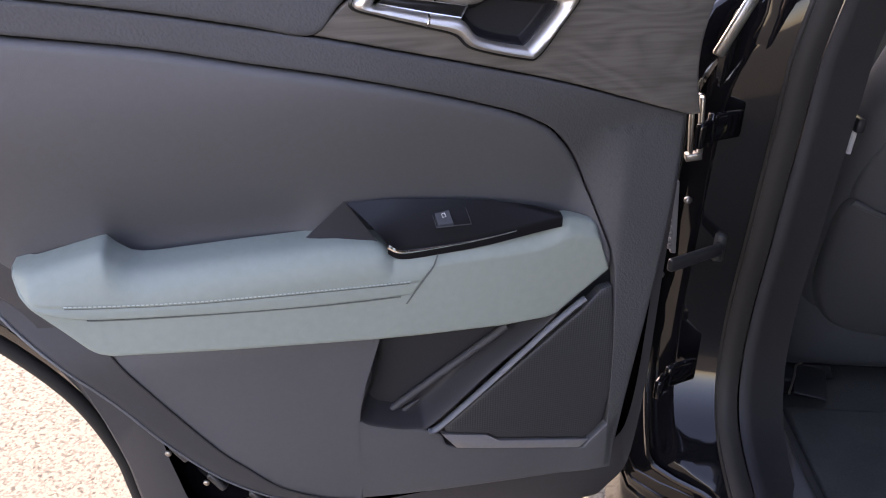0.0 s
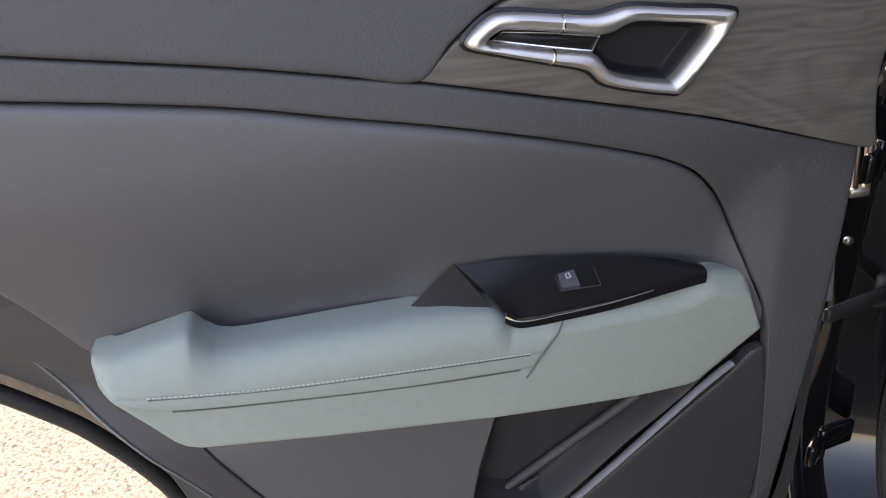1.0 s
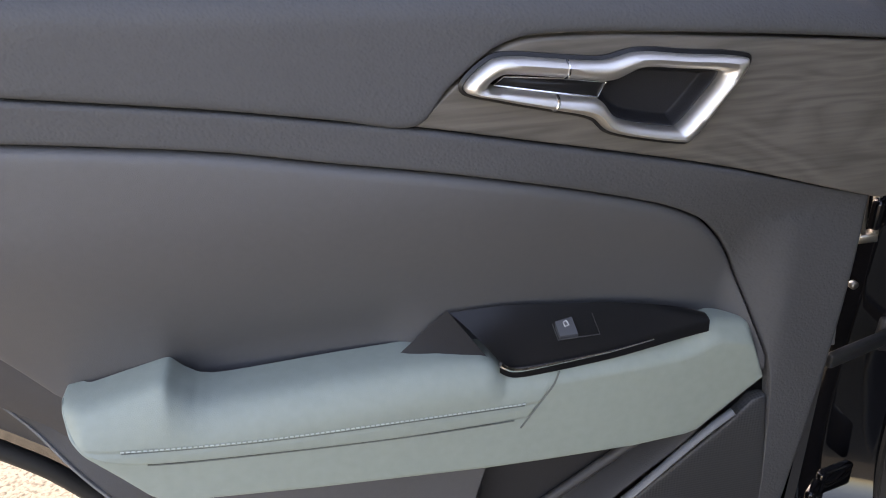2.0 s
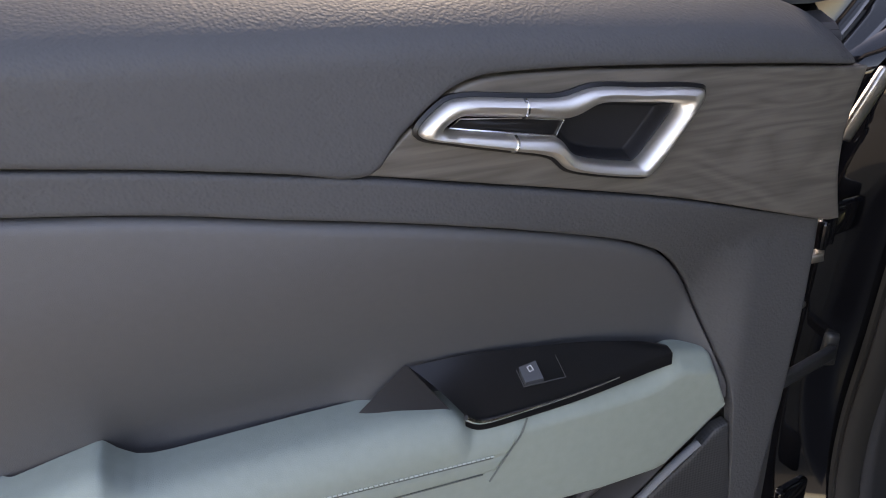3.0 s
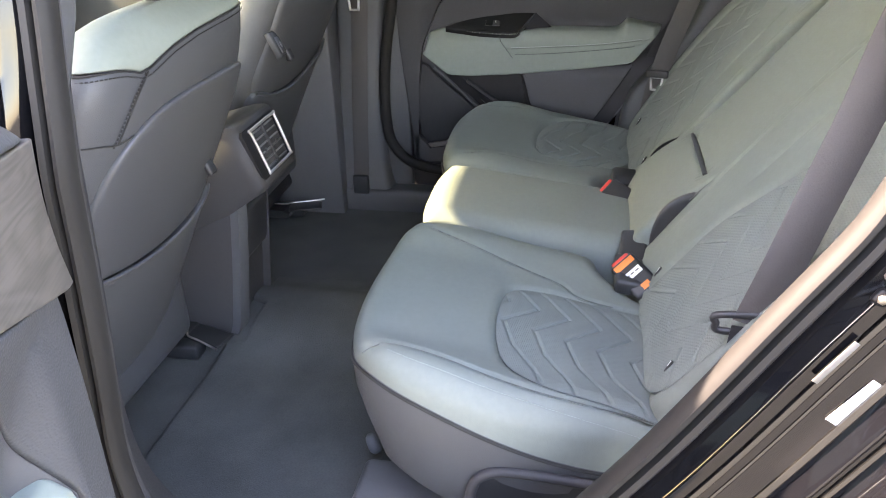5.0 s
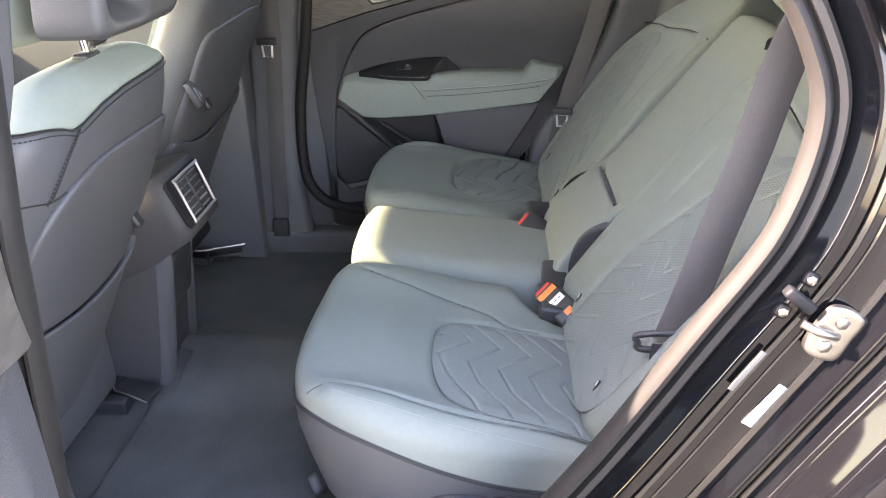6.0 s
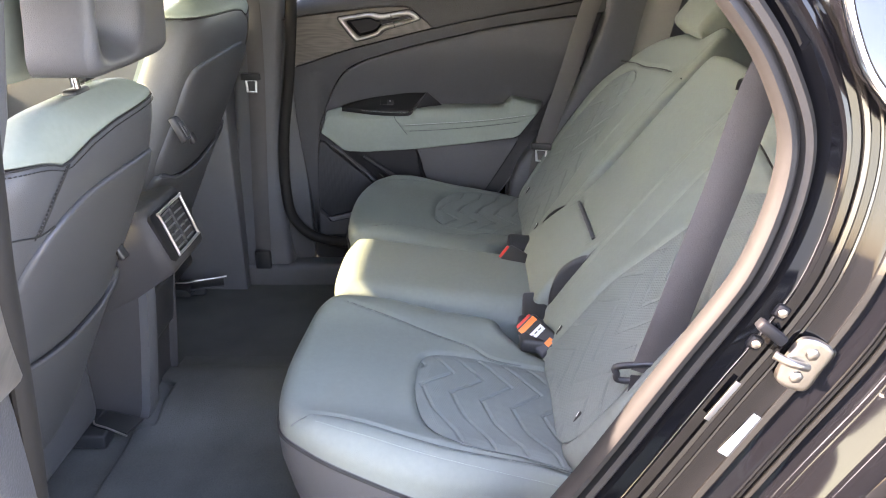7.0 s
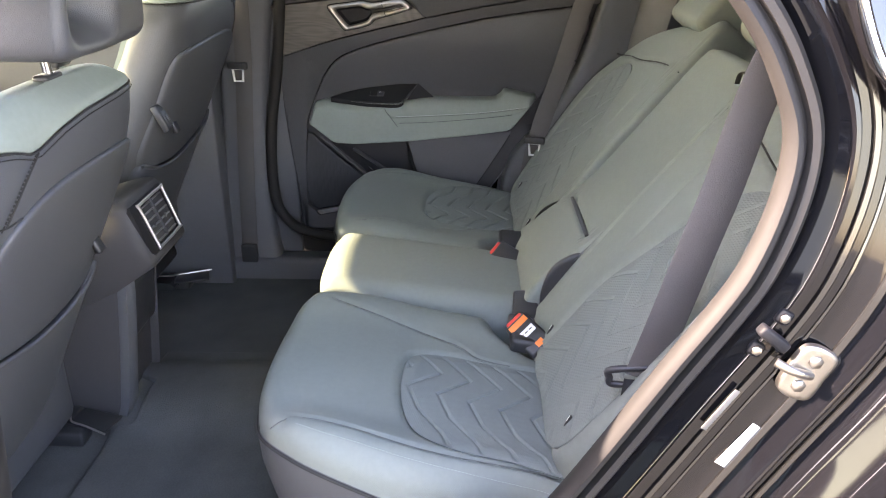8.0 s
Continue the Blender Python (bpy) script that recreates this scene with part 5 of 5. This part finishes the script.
            out.append(P(hc.x + w * math.copysign(abs(c) ** 0.5, c), hc.y + dy + t * math.copysign(abs(s) ** 0.6, s), z))
        return out

    part("headrest_cover", skin([head_ring(hz + dz, w, t, 0.078 - dz * 0.10) for dz, w, t in ((-0.022, 0.06, 0.03), (-0.018, 0.105, 0.045), (0.0, 0.128, 0.055), (0.06, 0.135, 0.058), (0.14, 0.130, 0.055), (0.18, 0.11, 0.045), (0.195, 0.06, 0.02))]), GREEN, seat, "pale sage headrest front")
    # hollowed dark back of the headrest
    outline = [(-0.125, 0.0), (-0.130, 0.06), (-0.120, 0.14), (-0.06, 0.165), (0.06, 0.165), (0.120, 0.14), (0.130, 0.06), (0.125, 0.0), (0.05, -0.008), (-0.05, -0.008)]

    def head_back(a, b, d):
        hollow = math.exp(-((a + 0.040) / 0.052) ** 4) * smooth01((b + 0.002) / 0.06)
        return 0.056 - round_edge(d, 0.018) - 0.074 * hollow

    part("headrest_back", pillow(outline, (0.0, 0.075), head_back, lambda a, b, h: P(hc.x + a, hc.y - 0.045 - h - b * 0.10, hz + b), 44, 14, 0.07), LEATHER, seat, "charcoal moulded headrest back")
    for dx, dy in ((0.025, 0.010), (0.145, 0.055)):
        post = part("headrest_post", tube([P(hc.x + dx, hc.y + dy - 0.004, 1.15), P(hc.x + dx, hc.y + dy + 0.003, 1.23)], 0.0065, 12), CHROME, seat, "chrome headrest post")
        part("post_collar", block((0.046, 0.024, 0.012), Matrix.Translation(P(hc.x + dx, hc.y + dy, 1.168)), 0.005, 3), DEEP, post, "black post collar")
    # lower seat: cushion side, rails
    part("seat_base", block((0.53, 0.50, 0.24), Matrix.Translation(P(xc, 1.27, 0.515)), 0.03, 3), LEATHER, seat, "charcoal seat base")
    part("base_cover", block((0.50, 0.16, 0.13), Matrix.Translation(Q(xc, 1.130, 0.475)) @ Matrix.Rotation(radians(-16 * 1), 4, "X"), 0.02, 3), BAND, seat, "dark plastic rear base cover")
    for dx in (-0.19, 0.22 if side > 0 else 0.19):
        rail = part("seat_rail", block((0.045, 0.46, 0.035), Matrix.Translation(Q(xc + dx, 1.22, 0.375)), 0.006), DEEP, seat, "black seat rail")
        part("rail_cover", skin([[Q(xc + dx + 0.048 + a, 1.015 + b, 0.380 + c) for a, c in ((-0.030, 0), (-0.027, h), (0.027, h), (0.030, 0))] for b, h in ((0.0, 0.010), (0.012, 0.020), (0.060, 0.024), (0.115, 0.028))]), DEEP, rail, "black rail end cover", smooth=False)
        if side < 0 < dx:
            continue
        part("rail_plate", block((0.056, 0.098, 0.006), Matrix.Translation(Q(xc + dx + 0.022, 0.980, 0.396)) @ Matrix.Rotation(radians(-18) * side, 4, "Z"), 0.002), DEEP, rail, "flat black adjuster plate")
        part("plate_edge", tube([Q(xc + dx + a, y, z) for a, y, z in spline([(0.034, 1.095, 0.404), (0.029, 1.040, 0.404), (0.021, 1.031, 0.402), (0.009, 1.022, 0.400), (-0.004, 0.990, 0.400), (-0.030, 0.936, 0.399)], 4)], 0.0022, 6), SATIN, rail, "bright worn plate edge")
        part("rail_bolt", rod(0.0065, 0.005, Matrix.Translation(Q(xc + dx + 0.050, 1.090, 0.405)), 10, 0.0015), SATIN, rail, "bright bolt head")
    if extras == "far":
        box = part("seat_control", block((0.032, 0.016, 0.060), Matrix.Translation(P(-0.154, 0.838, 0.889)) @ Matrix.Rotation(radians(-24), 4, "X"), 0.004), DEEP, seat, "dark port housing")
        part("port_plate", block((0.020, 0.005, 0.036), Matrix.Translation(P(-0.157, 0.829, 0.889)) @ Matrix.Rotation(radians(-24), 4, "X"), 0.002), KEY, seat, "dark port plate")
        part("port_mark", block((0.007, 0.002, 0.012), Matrix.Translation(P(-0.157, 0.826, 0.890)) @ Matrix.Rotation(radians(-24), 4, "X"), 0.0006), WARM_GREY, seat, "pale mark on the port plate")
    return seat


make_front_seat(1, 0.0, 0.0, "charcoal leather front seat with pale shoulder and headrest", "near")
make_front_seat(-1, 0.02, 0.085, "charcoal leather far front seat with port on its side", "far")

# ---- centre console ----
console = thing("centre_console", (0, 1.1, 0.36), "dark centre console with rear air vents", "console")
TIP = Matrix.Translation((0, 0.842, 0.803)) @ Matrix.Rotation(radians(-19), 4, "X")
rings = []
for y, w, z0, z1 in ((-0.004, 0.086, -0.068, 0.060), (0.004, 0.092, -0.076, 0.066), (0.03, 0.098, -0.082, 0.072), (0.10, 0.102, -0.10, 0.075), (0.30, 0.11, -0.12, 0.06), (0.55, 0.11, -0.15, 0.03)):
    rings.append([TIP @ Vector((x, y, z)) for x, z in ((-w, z0 + 0.012), (-w * 0.92, z0), (w * 0.92, z0), (w, z0 + 0.012), (w, z1 - 0.016), (w * 0.88, z1), (-w * 0.88, z1), (-w, z1 - 0.016))])
part("vent_housing", skin(rings), EDGE, console, "dark satin vent housing")
part("console_lid", block((0.20, 0.42, 0.05), pose(0, 1.14, 0.905), 0.02, 3), GREEN, console, "pale sage padded console lid")
rim = [(-0.062, 0.040), (-0.058, 0.046), (0.058, 0.046), (0.062, 0.040), (0.060, -0.041), (0.054, -0.048), (-0.054, -0.048), (-0.060, -0.041)]
part("vent_bezel", skin([[TIP @ Vector((x * k * (1.0 + (0.22 if x < 0 and k > 1.02 else 0)), y, z * min(k, 1.16))) for x, z in rim] for k, y in ((1.20, 0.004), (1.18, -0.006), (1.05, -0.010), (1.0, -0.010), (0.98, 0.010))], True, False), CUP, console, "black vent bezel")
part("vent_frame", tube([TIP @ Vector((x, -0.012, z)) for x, z in spline(rim, 3, True)], 0.0032, 8, closed=True), SATIN, console, "satin silver vent frame")
part("vent_well", block((0.118, 0.004, 0.094), TIP @ pose(0, 0.012, 0), 0.001), GLOSS, console, "black vent well")
part("vent_divider", block((0.005, 0.020, 0.092), TIP @ pose(0, -0.001, 0), 0.0015), DEEP, console, "black vent divider")
for sx in (-1, 1):
    for k in range(6):
        part("vent_slat", block((0.054, 0.016, 0.0022), TIP @ pose(sx * 0.029, 0.000, -0.038 + 0.0152 * k, 20), 0.0006), WARM_GREY, console, "dark vent slat")
    part("vent_knob", block((0.0035, 0.005, 0.010), TIP @ pose(sx * 0.029, -0.008, -0.008, 28), 0.0008), KEY, console, "small dark vent knob")
part("console_body", block((0.290, 0.68, 0.50), pose(0, 1.45, 0.615), 0.02, 3), BAND, console, "dark console body between the front seats")
rings = []
for z, w, y in ((0.345, 0.105, 0.945), (0.40, 0.100, 0.925), (0.55, 0.092, 0.905), (0.66, 0.090, 0.892), (0.735, 0.092, 0.885)):
    rings.append([Vector((x, yy, z)) for x, yy in ((-w, y + 0.5), (-w, y + 0.03), (-w * 0.90, y + 0.004), (-w * 0.55, y), (-w * 0.50, y + 0.018), (w * 0.86, y + 0.018), (w * 0.90, y), (w, y + 0.02), (w, y + 0.5))])
column = part("console_column", skin(rings), EDGE, console, "dark plastic console column")
# Strip of lighter plastic paints the light on the column's left edge.
part("column_lit_edge", skin([[Vector((x, y, z)) for x, y in ((-w * 0.99, yy - 0.002), (-w * 0.86, yy - 0.007), (-w * 0.60, yy - 0.007), (-w * 0.56, yy + 0.004), (-w * 0.95, yy + 0.02))] for z, w, yy in ((0.36, 0.103, 0.940), (0.40, 0.100, 0.925), (0.55, 0.092, 0.905), (0.66, 0.090, 0.892), (0.73, 0.092, 0.886))]), PLASTIC, column, "column edge, coloured lighter as its lit side")
part("console_pocket", block((0.125, 0.02, 0.13), pose(0.018, 0.910, 0.60, 8), 0.012, 3), DEEP, console, "dark storage pocket")

mat_top = lambda x, y: floor_height(x, y) + 0.013
mat = panel(-0.60, 0.205, lambda x: 0.48, lambda x: 0.955 - 0.05 * smooth01((x + 0.14) / 0.02) * smooth01((0.03 - x) / 0.02), lambda x, v, y: Vector((x, y, mat_top(x, y) + v)), 60, 10, 0.012, 0.006, 0.012)
tagged(part("floor_mat", mat, CARPET), "dark charcoal carpet mat on the car floor", "floor mat")

# ---- striker, stickers and hinges on the doorway ----
striker = thing("door_striker", (-0.815, -0.13, 0.965), "bright zinc door striker bolted to the black jamb", "door striker")
m = Matrix.Translation((-0.812, -0.139, 0.962)) @ Matrix.Rotation(radians(90), 4, "Y") @ Matrix.Rotation(radians(25), 4, "Z") @ Matrix.Scale(0.88, 4)
plate = pillow([(-0.034, -0.012), (-0.026, -0.024), (0.0, -0.024), (0.026, -0.024), (0.034, -0.012), (0.034, 0.010), (0.022, 0.022), (-0.022, 0.022), (-0.034, 0.010)], (0, 0), lambda a, b, d: 0.006 - round_edge(d, 0.003), lambda a, b, h: m @ Vector((a, b, -h)), 8, 5, 0.006)
part("striker_plate", plate, STEEL, striker, "bright zinc plate")
for q in (-0.017, 0.017):
    part("bolt", rod(0.0085, 0.004, m @ pose(q, 0.0, -0.009), 6, 0.0015), STEEL, striker, "bolt head")
part("striker_loop", tube([m @ Vector(q) for q in spline([(0.0, -0.004, -0.007), (0.0, 0.008, -0.012), (0.001, 0.024, -0.013), (0.002, 0.040, -0.006)], 5)], 0.0046, 10), STEEL, striker, "steel latch loop")
catch = thing("door_bumper", (-0.80, -0.085, 1.0), "black rubber door bumper with steel bracket", "door bumper")
part("pad", block((0.014, 0.036, 0.012), pose(-0.813, -0.101, 1.000, 38), 0.003), CUP, catch, "black rubber bumper pad")
for k in (-1, 1):
    part("bracket", block((0.005, 0.016, 0.016), pose(-0.803, -0.101 - 0.011 * k, 1.000 + 0.018 * k, 29), 0.004, 3), CUP, catch, "dark bracket lug")
    part("screw", rod(0.0055, 0.003, pose(-0.806, -0.101 - 0.011 * k, 1.000 + 0.018 * k, 0, -90, 0), 6, 0.001), STEEL, catch, "dull steel screw")


def make_sticker(y, z, w, h, turn, mat, label):
    ob = part("sticker", block((0.0012, w, h), pose(-0.8075, y, z, turn), 0.0004), mat)
    return tagged(ob, label, "sticker")


make_sticker(-0.064, 0.911, 0.0065, 0.056, 31, GREY_LABEL, "narrow grey sticker on the black jamb")
make_sticker(-0.090, 0.866, 0.015, 0.060, 33, WHITE, "white sticker on the black jamb")

strap_teeth = block((0.007, 0.010, 0.105), pose(-0.909, 0.728, 0.838, 0, -5), 0.001)
for k in range(11):
    block((0.006, 0.010, 0.0045), pose(-0.914 - 0.0008 * (k - 5), 0.728, 0.838 + 0.0088 * (k - 5), 0, -5), 0.0008, 1, strap_teeth)
part("toothed_strap", strap_teeth, WARM_GREY, body, "grey toothed strap beside the hinge")
for x, z in ((-0.902, 1.004), (-0.899, 0.926), (-0.897, 0.865), (-0.918, 0.752)):
    part("hinge_bolt", rod(0.005, 0.008, pose(x, 0.728, z, 90, 0, 20), 10, 0.0015), STEEL, body, "bright bolt head")
for z in (0.965, 0.58):
    h = part("door_hinge", block((0.05, 0.012, 0.036), pose(-0.862, 0.735, z, 0, 0, 30), 0.004), PAINT, body, "black painted steel hinge")
    part("hinge_leaf", block((0.036, 0.012, 0.032), pose(-0.897, 0.700, z, 0, 0, 60), 0.004), PAINT, h)
    part("hinge_pin", rod(0.006, 0.044, pose(-0.884, 0.716, z - 0.022), 12), PAINT, h, "steel hinge pin")
check = part("check_arm", block((0.10, 0.010, 0.018), pose(-0.87, 0.735, 0.775, 0, 0, 35), 0.003), DEEP, body, "black door check arm")
part("check_bracket", block((0.016, 0.03, 0.045), pose(-0.828, 0.783, 0.772), 0.004), DEEP, check)

for k, (x, z, w) in enumerate(((-0.9010, 0.975, 0.006), (-0.9125, 0.972, 0.005))):
    part("hinge_bracket", block((w, 0.012, 0.074 - 0.01 * k), pose(x, 0.700, z, 0, -6), 0.002), STEEL, body, "bright zinc hinge bracket")
part("bracket_foot", block((0.020, 0.014, 0.010), pose(-0.905, 0.699, 0.936, 0, -10), 0.002), STEEL, body, "bright bracket foot")
# Added steel block imitates the white sky reflection at the pillar's top.
part("pillar_glint", block((0.014, 0.010, 0.074), pose(-0.880, 0.702, 1.094, 0, 24), 0.003), STEEL, body, "steel block standing in for a sky reflection on the pillar")
